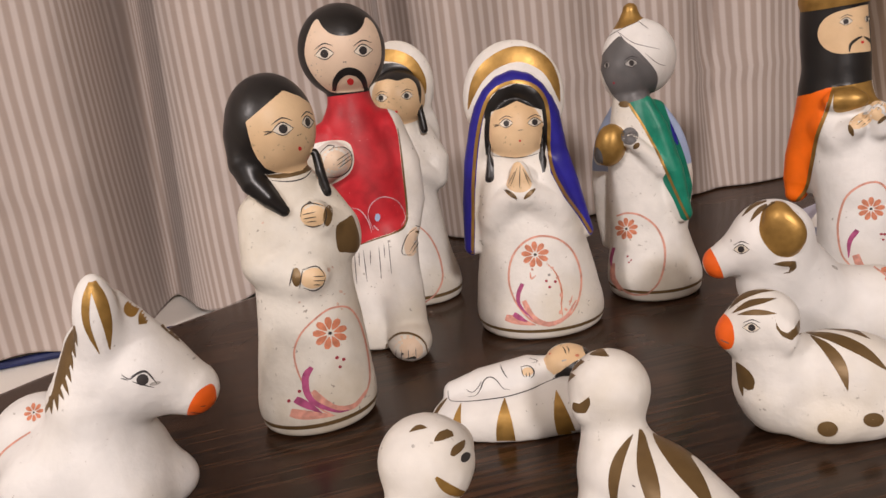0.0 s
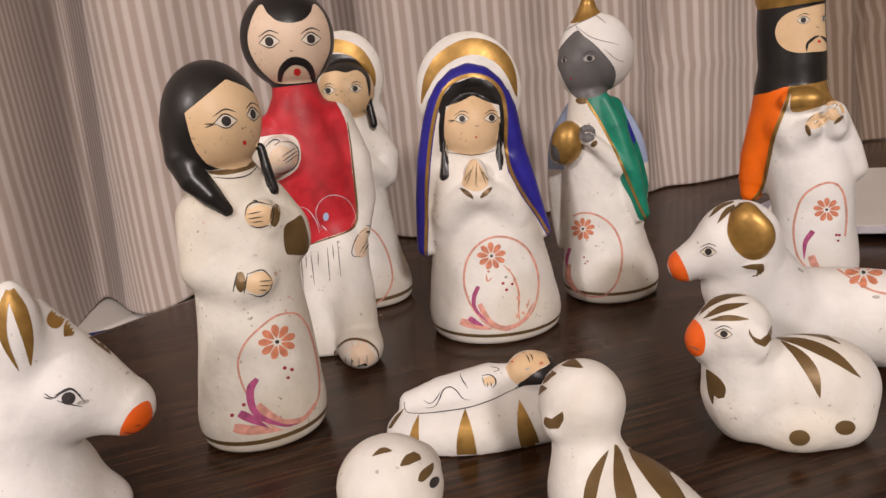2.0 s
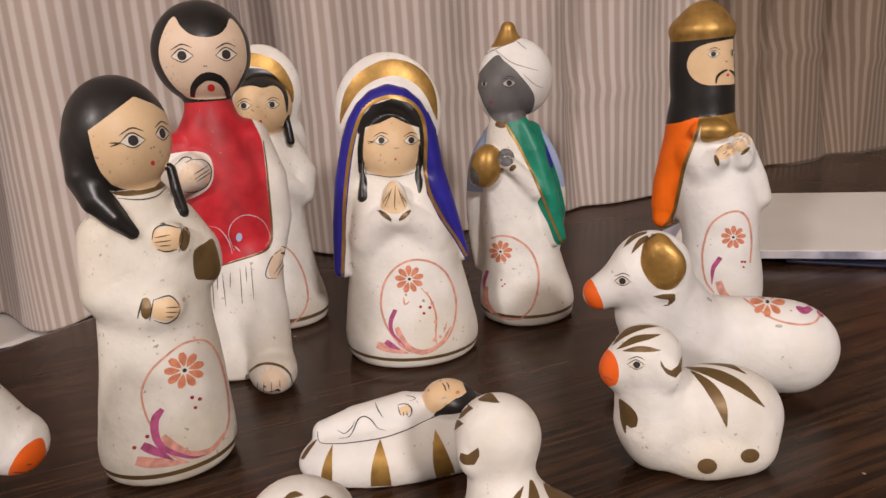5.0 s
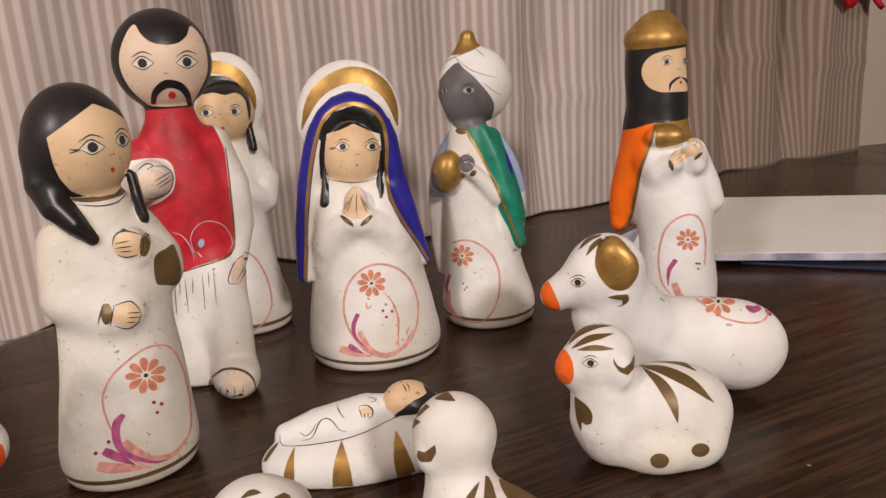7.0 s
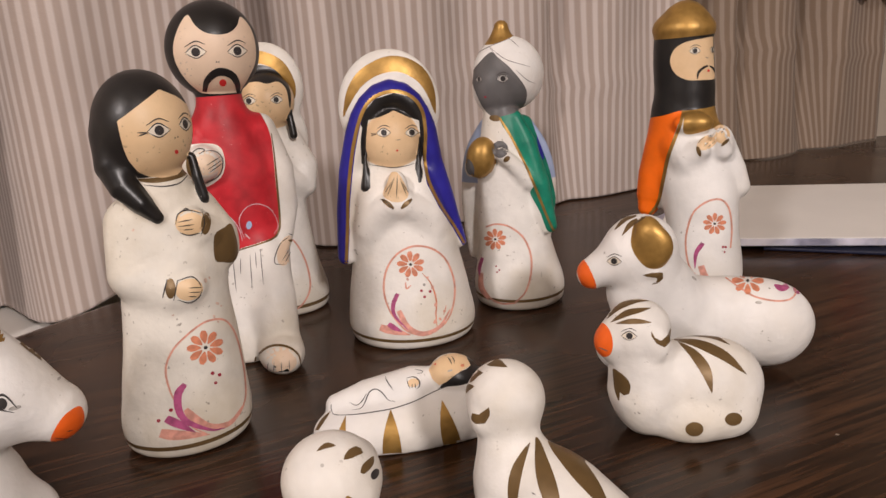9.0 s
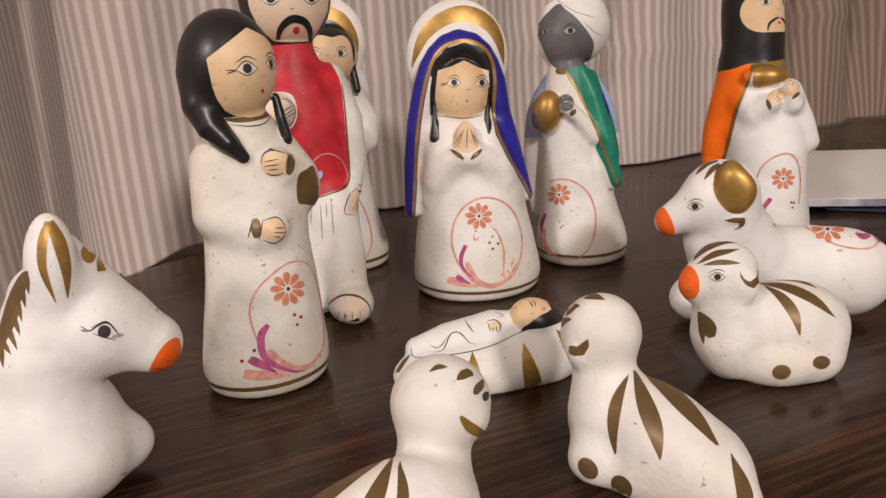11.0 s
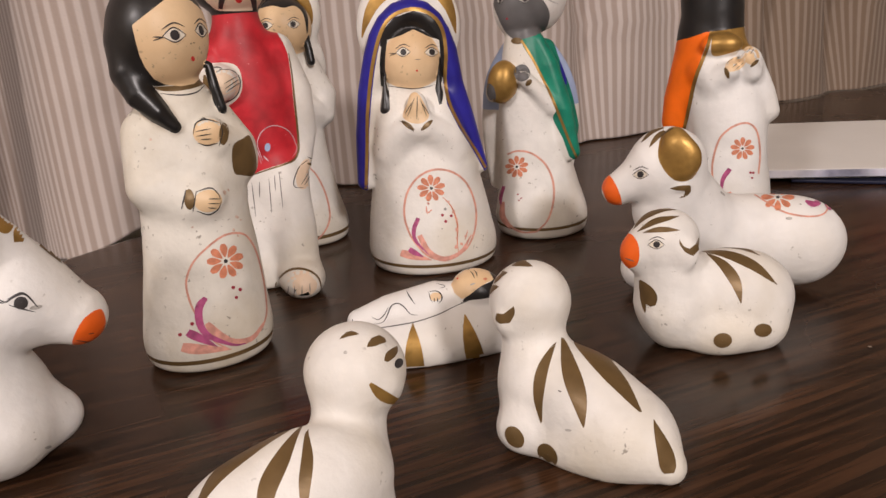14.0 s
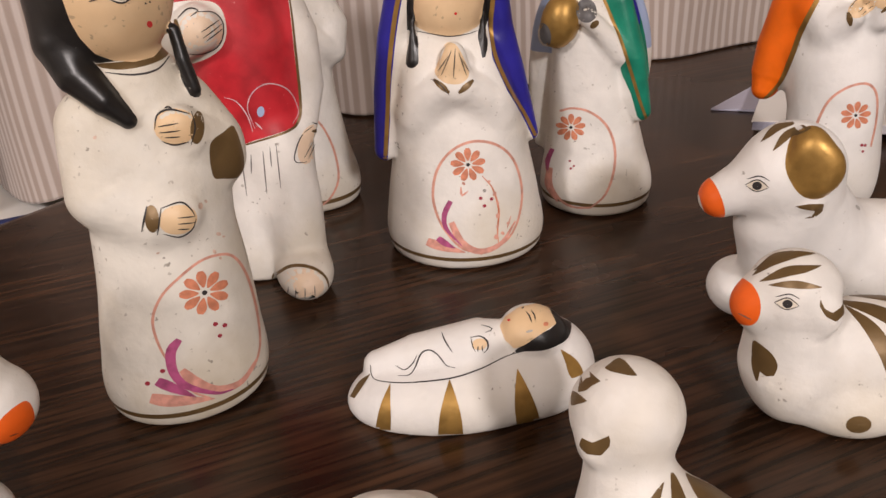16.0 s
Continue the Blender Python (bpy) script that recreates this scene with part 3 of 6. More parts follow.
# striped curtain behind the table
def curtain_depth(u, z):
    """Fold depth in metres at u along the curtain and height z above its hem."""
    lean = u - 0.10 * (z - 0.18) * max(0.0, min(1.0, -u / 0.2))
    k = lean + 0.004 * math.sin(z * 7.0 + u * 4.0)
    flat = min(1.0, max(0.0, (u + 0.10) / 0.15))
    near_hem = 1.0 - flat * 0.75 * max(0.0, 1.0 - z / 0.16)
    wave = -0.012 * math.sin(k * 2 * math.pi / 0.2) * (1.0 - 0.7 * flat) * min(1.0, max(0.3, (u + 0.45) / 0.2)) - 0.005 * math.sin(k * 2 * math.pi / 0.107 + 1.0 + 1.3 * math.sin(k * 5.0))
    pleat = 0.0
    for at, wide, back in ((-1.08, 0.03, 0.05), (-0.86, 0.026, 0.05), (-0.63, 0.03, 0.05), (-0.50, 0.026, 0.05), (-0.247, 0.022, 0.095), (-0.028, 0.018, 0.085), (0.258, 0.018, 0.030), (0.45, 0.030, 0.07), (0.535, 0.02, 0.05), (0.635, 0.022, 0.06), (0.86, 0.04, 0.05), (1.1, 0.04, 0.05), (1.36, 0.04, 0.05)):
        pleat += back * math.exp(-((k - at) / wide) ** 2)
    deep = (wave + pleat) * near_hem - 0.008
    crumple = noise.noise(Vector((u * 9.0, z * 7.0, 3.0))) * (0.005 - 0.003 * flat) + noise.noise(Vector((u * 24.0, z * 20.0, 8.0))) * 0.0016 * (1.0 - 0.6 * flat)
    crease = -0.003 * math.exp(-((z - 0.115 - 0.01 * math.sin(u * 14)) / 0.006) ** 2)
    return deep + crumple + crease


def curtain(name, u0, u1, y_off, hem, top, cloth, label):
    n, k = int((u1 - u0) / 0.006), 60
    me = bpy.data.meshes.new(name)
    verts, uvs = [], []
    run, last = 0.0, None
    for i in range(n + 1):
        u = u0 + (u1 - u0) * i / n
        d0 = curtain_depth(u, 0.1)
        if last is not None:
            run += math.hypot((u1 - u0) / n, d0 - last)
        last = d0
        low = hem(u)
        for j in range(k + 1):
            h = (j / k) ** 1.6
            z = low + (top - low) * h
            d = curtain_depth(u, z - low)
            verts.append((u, y_off + d, z))
            uvs.append((run, z))
    faces = [(i * (k + 1) + j, (i + 1) * (k + 1) + j, (i + 1) * (k + 1) + j + 1, i * (k + 1) + j + 1) for i in range(n) for j in range(k)]
    me.from_pydata(verts, [], faces)
    layer = me.uv_layers.new(name="UVMap")
    flat = np.array(uvs)[np.array([l.vertex_index for l in me.loops])]
    layer.data.foreach_set("uv", flat.ravel())
    me.polygons.foreach_set("use_smooth", np.ones(len(me.polygons), bool))
    me.materials.append(cloth)
    ob = new(name, me)
    ob.matrix_world = pose(0, 0.675, 0, 0, 0, 15.9)
    thick = ob.modifiers.new("cloth thickness", "SOLIDIFY")
    thick.thickness, thick.offset = 0.0012, 1.0
    return tagged(ob, label, "curtain")


def hem_height(u):
    k = min(1, max(0, (u + 0.235) / 0.07))
    k = k * k * (3 - 2 * k)
    return -0.026 * (1 - k) + 0.0015 * k - 0.006 * (1 - k) * math.sin(u * 2 * math.pi / 0.155 + 0.9)


curtain("curtain", -1.2, 0.40, 0.0, hem_height, 1.45, CLOTH, "beige curtain with narrow white and brown stripes, hanging in soft folds")
# the curtain carried on to the right, coloured darker to stand for shade
curtain("curtain", 0.385, 0.755, 0.025, hem_height, 1.45, SHADED_CLOTH, "right part of the striped curtain, shade painted in as darker brown")

# bench with a white cover below the curtain
bench = tagged(new("window_bench"), "low bench with a white cover and dark blue piping", "bench")
bench.matrix_world = pose(0, 0.615, 0, 0, 0, 15.9)
mesh_object("cover", box_mesh((-1.3, -0.02, -0.12), (-0.02, 0.30, -0.031), 0.010, 3), QUILT, bench)
mesh_object("piping", box_mesh((-1.3, 0.050, -0.0305), (-0.02, 0.058, -0.024), 0.003), PIPING, bench)
mesh_object("base", box_mesh((-1.28, 0.0, -0.75), (-0.04, 0.28, -0.121), 0.004), PLASTER, bench)

# ---- the painted clay figures ----
GROUP = "painted clay figures on the table"


def woman():
    head = egg((0.25, -0.15, 14.2), (2.04, 2.05, 2.4))
    braid = limb((-1.0, -0.35, 13.9, 0.86), (-1.12, -0.75, 12.8, 0.80), (-0.95, -1.2, 11.95, 0.60), (-0.38, -1.6, 11.2, 0.42), (0.15, -1.75, 10.55, 0.2))
    braid_b = limb((2.0, -0.8, 12.8, 0.18), (2.08, -1.0, 11.9, 0.22), (2.25, -1.15, 11.0, 0.2))
    solid = joined(
        (turned((-0.35, 0.2, 2.75, 0, 2.45), (0.35, 0.2, 2.92, 0, 2.6), (2.3, 0.3, 2.8, 0, 2.5), (4.5, 0.45, 2.55, -0.05, 2.3), (6.5, 0.5, 2.35, -0.1, 2.1), (8.5, 0.65, 2.35, -0.1, 1.95), (10.2, 0.65, 2.15, -0.1, 1.65), (11.4, 0.6, 1.6, -0.2, 1.3), (12.6, 0.35, 0.95, -0.3, 0.95)), 0.1),
        (head, 0.25),
        (limb((-1.0, -0.4, 10.2, 0.95), (-1.25, -0.95, 8.1, 0.95), (0.2, -1.75, 7.35, 0.72), (0.9, -2.0, 7.3, 0.5)), 0.7),
        (egg((0.95, -2.05, 7.4), (0.62, 0.35, 0.5)), 0.3),
        (limb((1.9, -0.4, 10.3, 0.85), (2.55, -0.75, 9.3, 0.9), (1.9, -1.5, 9.75, 0.6)), 0.6),
        (egg((1.5, -1.75, 10.2), (0.6, 0.45, 0.55)), 0.3),
        (egg((2.75, -0.6, 8.6), (0.75, 0.8, 0.95)), 0.4),
        (braid, 0.35), (braid_b, 0.08),
    )
    f = Figure("woman_figurine", solid, ((-3.4, -3.2, 0), (4, 3, 17)), -0.086, 0.362, 13.3, 35.6, 17.5, "ivory")
    f.cut(lambda p: np.maximum(head(p) - 0.12, 12.05 - p[:, 2] - 0.12 * p[:, 1]), "black")
    f.near("black", braid, 0.07)
    f.near("black", braid_b, 0.05)
    f.area("skin", [(1.09, 15.70), (0.12, 15.10), (-0.81, 14.53), (-0.79, 13.94), (-0.74, 13.33), (-0.61, 12.83), (-0.31, 12.30), (0.11, 12.04), (0.72, 11.90), (1.32, 11.96), (1.79, 12.32), (2.08, 12.95), (2.31, 13.78), (2.38, 14.79), (1.77, 15.34)], sharp=True, front=0.8, over=("black", "ivory"))
    f.near("black", braid, 0.05)
    f.area("bronze", [(-0.37, 11.99), (0.73, 11.97), (1.77, 12.22), (1.72, 11.93), (1.17, 11.76), (0.40, 11.72), (-0.18, 11.84)], over=("ivory",))
    f.near("black", braid_b, 0.04)
    f.area("bronze", [(2.45, 8.97), (2.98, 9.30), (3.30, 9.41), (3.45, 8.74), (3.45, 8.07), (3.23, 7.60), (2.68, 7.67), (2.35, 7.87)], over=("ivory",), front=1.2)
    f.cut(lambda p: np.abs(p[:, 2] - 0.27) - 0.11, "bronze", over=("ivory",))
    f.stroke("line", 0.06, (-0.18, 11.71), (0.65, 11.53), (1.33, 11.58), (1.77, 11.89), (1.94, 11.94))
    # face
    f.eye((0.77, 13.97), 0.5, 0.05, lashes=-1)
    f.eye((1.94, 14.12), 0.48, 0.0, lashes=0, slim=0.6)
    f.spot("lip", (1.39, 12.97), 0.08, 0.1)
    f.spot("line", (1.40, 13.58), 0.03)
    f.spot("line", (1.53, 13.61), 0.03)
    # hands
    f.spot("skin", (1.51, 9.76), 0.66, 0.58, lift=0.012)
    f.spot("bronze", (2.15, 9.60), 0.22, 0.52, turn=-15, lift=0.013)
    f.stroke("line", 0.06, (0.88, 9.77), (1.05, 10.20), (1.46, 10.32), (2.01, 10.10), lift=0.018)
    f.stroke("line", 0.06, (1.30, 10.37), (1.42, 10.40), (1.55, 10.28), lift=0.018)
    f.stroke("line", 0.05, (2.07, 10.16), (2.08, 9.64), (1.85, 9.08), lift=0.018)
    f.stroke("line", 0.06, (1.01, 9.36), (1.35, 9.19), (1.82, 9.22), lift=0.018)
    f.stroke("line", 0.05, (0.99, 9.85), (1.61, 9.88), lift=0.018)
    f.stroke("line", 0.05, (0.98, 9.65), (1.62, 9.64), lift=0.018)
    f.stroke("line", 0.05, (1.12, 9.47), (1.58, 9.44), lift=0.018)
    f.spot("skin", (0.96, 6.66), 0.62, 0.52, lift=0.012)
    f.spot("bronze", (0.17, 6.87), 0.22, 0.48, turn=-8, lift=0.013)
    f.stroke("line", 0.07, (0.11, 7.34), (-0.23, 6.50), lift=0.018)
    f.stroke("line", 0.06, (0.53, 7.20), (0.22, 6.29), lift=0.018)
    f.stroke("line", 0.06, (0.54, 7.17), (1.15, 7.24), (1.41, 6.97), (1.51, 6.68), lift=0.018)
    f.stroke("line", 0.06, (0.40, 6.28), (0.90, 6.04), (1.34, 6.23), (1.52, 6.57), lift=0.018)
    f.stroke("line", 0.05, (0.97, 6.74), (1.51, 6.66), lift=0.018)
    f.stroke("line", 0.05, (0.93, 6.53), (1.45, 6.45), lift=0.018)
    f.stroke("line", 0.05, (0.90, 6.34), (1.24, 6.27), lift=0.018)
    # smudges of old paint
    for u, v, r in ((1.75, 6.95, 0.12), (1.95, 7.05, 0.07), (2.15, 5.75, 0.10), (2.3, 5.6, 0.06), (1.9, 5.15, 0.09), (2.05, 4.85, 0.07), (0.1, 5.6, 0.06), (-0.9, 9.8, 0.07)):
        f.spot("smudge", (u, v), r, r * 0.7, turn=u * 150, around=7, rings=3)
    # flower panel
    f.stroke("oval", 0.10, (0.70, -0.65), (0.09, -0.06), (-0.36, 1.13), (-0.60, 2.12), (-0.59, 3.12), (-0.15, 3.94), (0.55, 4.51), (1.41, 4.96), (2.18, 4.96), (2.57, 4.63), (2.83, 3.88), (2.95, 2.70), (2.93, 1.52), (2.78, 0.67), (2.35, -0.07), (1.63, -0.39), start=0.8, end=0.8)
    f.flower((1.29, 3.72), 0.85)
    f.spot("dot", (1.42, 2.37), 0.09)
    f.spot("dot", (1.73, 2.21), 0.09)
    f.spot("dot", (1.49, 1.85), 0.08)
    f.spot("dot", (-0.69, 1.01), 0.09)
    f.spot("dot", (-1.29, 0.62), 0.09)
    f.stroke("purple", 0.36, (0.11, 2.14), (-0.27, 1.69), (-0.34, 0.83), (-0.01, 0.15), (0.94, -0.50), (1.57, -0.58), start=0.6, end=0.15, belly=0.12, across=4, lift=0.014)
    f.stroke("pink", 0.42, (-0.05, 0.87), (0.27, 0.28), (0.96, -0.36), (1.90, -0.37), (2.62, 0.34), start=0.55, end=0.2, belly=0.15, across=4, lift=0.013)
    f.stroke("purple", 0.42, (-0.96, 0.64), (-0.51, 0.23), (0.21, -0.42), start=0.8, end=0.1, belly=0.2, across=4)
    f.stroke("pink", 0.52, (-1.32, -0.02), (-0.61, -0.34), (0.85, -0.72), start=0.8, end=0.08, belly=0.2, across=4)
    return f.finish("white clay woman figurine with long black hair and flower gown", "figurine", GROUP)


def joseph():
    head = egg((-0.75, -0.2, 17.05), (2.42, 2.3, 2.55))
    solid = joined(
        (turned((-0.35, -0.9, 1.9, 0, 1.9), (0.3, -0.9, 2.05, 0, 2.0), (3, -0.7, 2.2, -0.1, 1.9), (6, -0.3, 2.3, -0.2, 1.9), (8.5, -0.35, 2.3, -0.2, 1.9), (11, -0.6, 2.15, -0.2, 1.75), (13, -0.75, 1.85, -0.2, 1.5), (14.3, -0.75, 1.25, -0.2, 1.25), (15.2, -0.75, 1.2, -0.2, 1.2)), 0.1),
        (head, 0.2),
        (limb((0.45, -1.1, 6.0, 1.35), (0.6, -1.9, 3.2, 1.3), (0.65, -2.2, 0.9, 1.17)), 0.6),
        (egg((0.65, -2.95, 0.55), (1.28, 2.0, 1.12)), 0.3),
        (limb((1.1, -0.1, 12.6, 0.95), (1.85, -0.25, 10.4, 0.9), (2.0, -0.5, 8.3, 0.75), (1.75, -1.1, 7.0, 0.55)), 0.45),
        (egg((1.6, -1.45, 6.55), (0.48, 0.45, 0.8), (0, 18, 0)), 0.25),
        (limb((-2.7, -0.6, 12.3, 0.9), (-3.1, -1.3, 10.8, 0.9), (-2.1, -1.9, 11.35, 0.95)), 0.4),
    )
    f = Figure("man_figurine", solid, ((-4.6, -4.6, 0), (3.2, 3, 20)), -0.050, 0.455, 6.1, 44.0, 17.8, "white")
    f.cut(lambda p: np.maximum(head(p) - 0.15, 13.95 - p[:, 2]), "black")
    f.area("red", [(-1.89, 14.96), (-3.05, 13.33), (-3.91, 10.90), (-4.34, 8.21), (-4.41, 6.02), (-1.98, 5.76), (-0.61, 6.01), (0.95, 6.33), (1.43, 6.75), (1.59, 7.54), (1.64, 9.30), (1.70, 11.17), (1.66, 12.40), (1.30, 13.50), (0.75, 14.74), (-0.61, 15.14)], over=("white",), front=0.9)
    f.area("white", [(-4.17, 11.83), (-3.16, 12.10), (-1.90, 12.14), (-1.15, 11.85), (-0.99, 11.01), (-1.24, 10.28), (-1.82, 9.85), (-2.63, 9.59), (-4.33, 9.13)], over=("red",), front=0.9)
    f.area("pale_skin", [(-1.83, 18.87), (-1.58, 18.38), (-1.16, 17.97), (-0.50, 17.79), (0.15, 17.86), (0.61, 18.20), (0.87, 18.63), (1.28, 18.13), (1.47, 17.29), (1.37, 16.29), (0.91, 15.46), (0.49, 14.91), (0.17, 14.70), (-1.45, 14.78), (-2.00, 15.12), (-2.50, 15.79), (-2.80, 16.66), (-2.74, 17.49), (-2.30, 18.40)], sharp=False, over=("black",))
    # moustache and beard line
    f.stroke("black", 0.42, (-1.51, 14.90), (-1.35, 15.41), (-0.94, 15.78), (-0.51, 15.86), (-0.03, 15.65), (0.22, 15.22), (0.26, 14.69), start=0.5, end=0.5, across=4, lift=0.02)
    f.spot("lip", (-0.53, 15.28), 0.19)
    f.eye((-1.72, 16.97), 0.55, 0.0)
    f.eye((0.43, 16.88), 0.55, 0.0)
    f.spot("grey_line", (-0.73, 16.39), 0.04)
    f.spot("grey_line", (-0.62, 16.38), 0.04)
    # raised hand
    f.spot("pale_skin", (-2.03, 10.92), 0.88, 0.80, turn=-10, lift=0.012)
    f.stroke("bronze", 0.30, (-2.92, 11.51), (-2.93, 10.78), (-2.77, 10.16), lift=0.014, across=4)
    f.stroke("line", 0.06, (-2.84, 11.53), (-2.37, 11.86), (-2.01, 11.76), (-2.33, 11.56), lift=0.018)
    f.stroke("line", 0.06, (-2.02, 11.71), (-1.41, 11.61), (-1.11, 11.12), (-1.37, 10.35), (-2.05, 10.01), (-2.72, 10.09), lift=0.018)
    f.stroke("line", 0.05, (-2.03, 10.92), (-1.23, 11.31), lift=0.018)
    f.stroke("line", 0.05, (-2.01, 10.67), (-1.17, 11.13), lift=0.018)
    f.stroke("line", 0.05, (-1.91, 10.54), (-1.17, 10.94), lift=0.018)
    # lower hand
    f.spot("pale_skin", (1.73, 5.48), 0.50, 0.95, turn=-24, lift=0.012)
    f.stroke("line", 0.06, (1.96, 6.28), (1.41, 5.90), (1.01, 5.16), (1.02, 4.76), (1.51, 4.68), lift=0.018)
    f.stroke("bronze", 0.2, (1.93, 6.08), (2.47, 5.94), lift=0.016)
    f.stroke("line", 0.06, (1.98, 6.47), (2.54, 6.19), lift=0.018)
    f.stroke("line", 0.04, (1.41, 4.90), (1.93, 5.55), lift=0.018)
    f.stroke("line", 0.04, (1.58, 4.81), (2.07, 5.46), lift=0.018)
    # foot
    f.spot("pale_skin", (0.39, -1.36), 1.22, 0.92, lift=0.012)
    f.stroke("bronze", 0.16, (-0.92, -1.36), (-0.77, -0.76), (-0.15, -0.32), (0.49, -0.30), (1.15, -0.61), (1.57, -1.16), (1.65, -1.83), lift=0.016, across=3)
    f.stroke("grey_line", 0.05, (-0.24, -1.29), (-0.34, -1.74), lift=0.018)
    f.stroke("grey_line", 0.05, (0.09, -1.40), (-0.02, -1.98), lift=0.018)
    f.stroke("grey_line", 0.05, (0.50, -1.44), (0.42, -2.08), lift=0.018)
    f.stroke("grey_line", 0.05, (0.96, -1.40), (0.91, -2.00), lift=0.018)
    # trouser lines
    f.stroke("grey_line", 0.05, (-1.85, 5.29), (-2.00, 3.40), lift=0.015)
    f.stroke("grey_line", 0.05, (-1.57, 5.34), (-1.67, 4.47), lift=0.015)
    f.stroke("grey_line", 0.05, (-1.30, 5.39), (-1.37, 3.42), lift=0.015)
    f.stroke("grey_line", 0.05, (-0.88, 5.39), (-1.00, 4.49), lift=0.015)
    f.stroke("grey_line", 0.05, (-0.35, 5.51), (-0.48, 3.47), lift=0.015)
    f.stroke("grey_line", 0.05, (-0.03, 5.62), (-0.09, 4.71), lift=0.015)
    f.stroke("grey_line", 0.05, (0.26, 5.77), (0.16, 3.63), lift=0.015)
    f.stroke("bronze", 0.13, (-1.99, 5.70), (-0.62, 5.94), (0.94, 6.26), (1.46, 6.71), (1.62, 7.53), (1.70, 9.29), (1.76, 11.16), (1.74, 12.33), lift=0.014)
    f.stroke("lilac", 0.05, (-0.53, 6.55), (-0.69, 7.54), (-0.30, 8.22), (0.41, 8.44), (1.17, 8.02), (1.47, 7.07), (1.13, 6.53), lift=0.014)
    f.stroke("lilac", 0.05, (-1.59, 8.08), (-1.10, 7.82), (-0.75, 7.13), (-0.64, 6.40), lift=0.014)
    f.spot("sky", (-0.17, 7.27), 0.16, 0.24, turn=-15)
    f.stroke("lilac", 0.07, (-0.47, 6.83), (-0.22, 6.47), lift=0.014)
    return f.finish("clay man figurine with black beard and red shirt", "figurine", GROUP)


def angel():
    head = egg((-0.35, -0.25, 13.55), (1.75, 1.7, 1.8))
    halo = egg((-0.3, 0.75, 14.35), (2.45, 0.75, 2.85))
    braid = limb((0.95, -0.9, 12.9, 0.18), (1.0, -1.1, 12.0, 0.25), (1.05, -1.2, 11.4, 0.26))
    solid = joined(
        (turned((-0.35, -0.3, 2.5, 0, 2.4), (0.3, -0.3, 2.62, 0, 2.5), (3, -0.35, 2.2, 0, 2.0), (6, -0.4, 1.85, 0, 1.7), (9, -0.4, 1.8, 0, 1.6), (11, -0.4, 1.5, 0, 1.3), (12.4, -0.35, 1.0, 0, 1.0)), 0.1),
        (halo, 0.3), (head, 0.3),
        (limb((0.8, 0.1, 11.0, 0.8), (1.6, 0.0, 9.2, 0.85), (1.45, -0.5, 8.0, 0.75), (0.2, -1.4, 8.8, 0.5)), 0.5),
        (limb((-1.8, 0.1, 11.0, 0.8), (-2.5, 0.0, 9.2, 0.85), (-2.3, -0.5, 8.0, 0.75), (-0.8, -1.4, 8.8, 0.5)), 0.5),
        (egg((0.2, 0.9, 11), (1.9, 0.7, 2.6)), 0.4), (braid, 0.06),
    )
    f = Figure("angel_figurine", solid, ((-3.8, -3, 0), (3, 3, 17.5)), -0.031, 0.529, 3.1, 51.2, 17.8, "white")
    f.area("gold", [(-2.58, 16.22), (-1.62, 16.69), (-0.30, 16.67), (0.96, 15.97), (1.58, 14.65), (1.49, 13.61), (1.13, 13.82), (0.83, 14.95), (0.08, 15.69), (-1.22, 15.99), (-2.43, 15.64)], over=("white",), front=1.4)
    f.cut(lambda p: np.maximum(head(p) - 0.12, p[:, 1] + 0.1), "skin")
    f.area("black", [(-2.74, 14.65), (-2.11, 15.58), (-1.25, 15.82), (-0.09, 15.74), (0.86, 15.16), (1.22, 13.98), (1.03, 12.95), (0.94, 14.18), (0.46, 14.70), (-0.23, 14.62), (-0.88, 14.81), (-1.73, 14.74), (-2.38, 14.86)], over=("skin", "white"))
    f.near("black", braid, 0.05)
    f.eye((0.24, 13.58), 0.42, -0.1)
    f.eye((-1.44, 13.65), 0.42, -0.1)
    f.spot("lip", (-0.63, 12.61), 0.11)
    f.area("skin", [(-0.82, 11.96), (-0.36, 11.84), (-0.13, 10.39), (-0.45, 10.60)], over=("white",))
    f.stroke("oval", 0.13, (-0.63, -1.01), (0.37, -0.36), (0.99, 0.75), (0.95, 2.35), (0.50, 3.78), (-0.12, 4.63), start=0.8, end=0.8)
    f.cut(lambda p: np.abs(p[:, 2] - 0.3) - 0.12, "bronze", over=("white",))
    return f.finish("white clay angel figurine with a gold-banded halo and black hair", "figurine", GROUP)


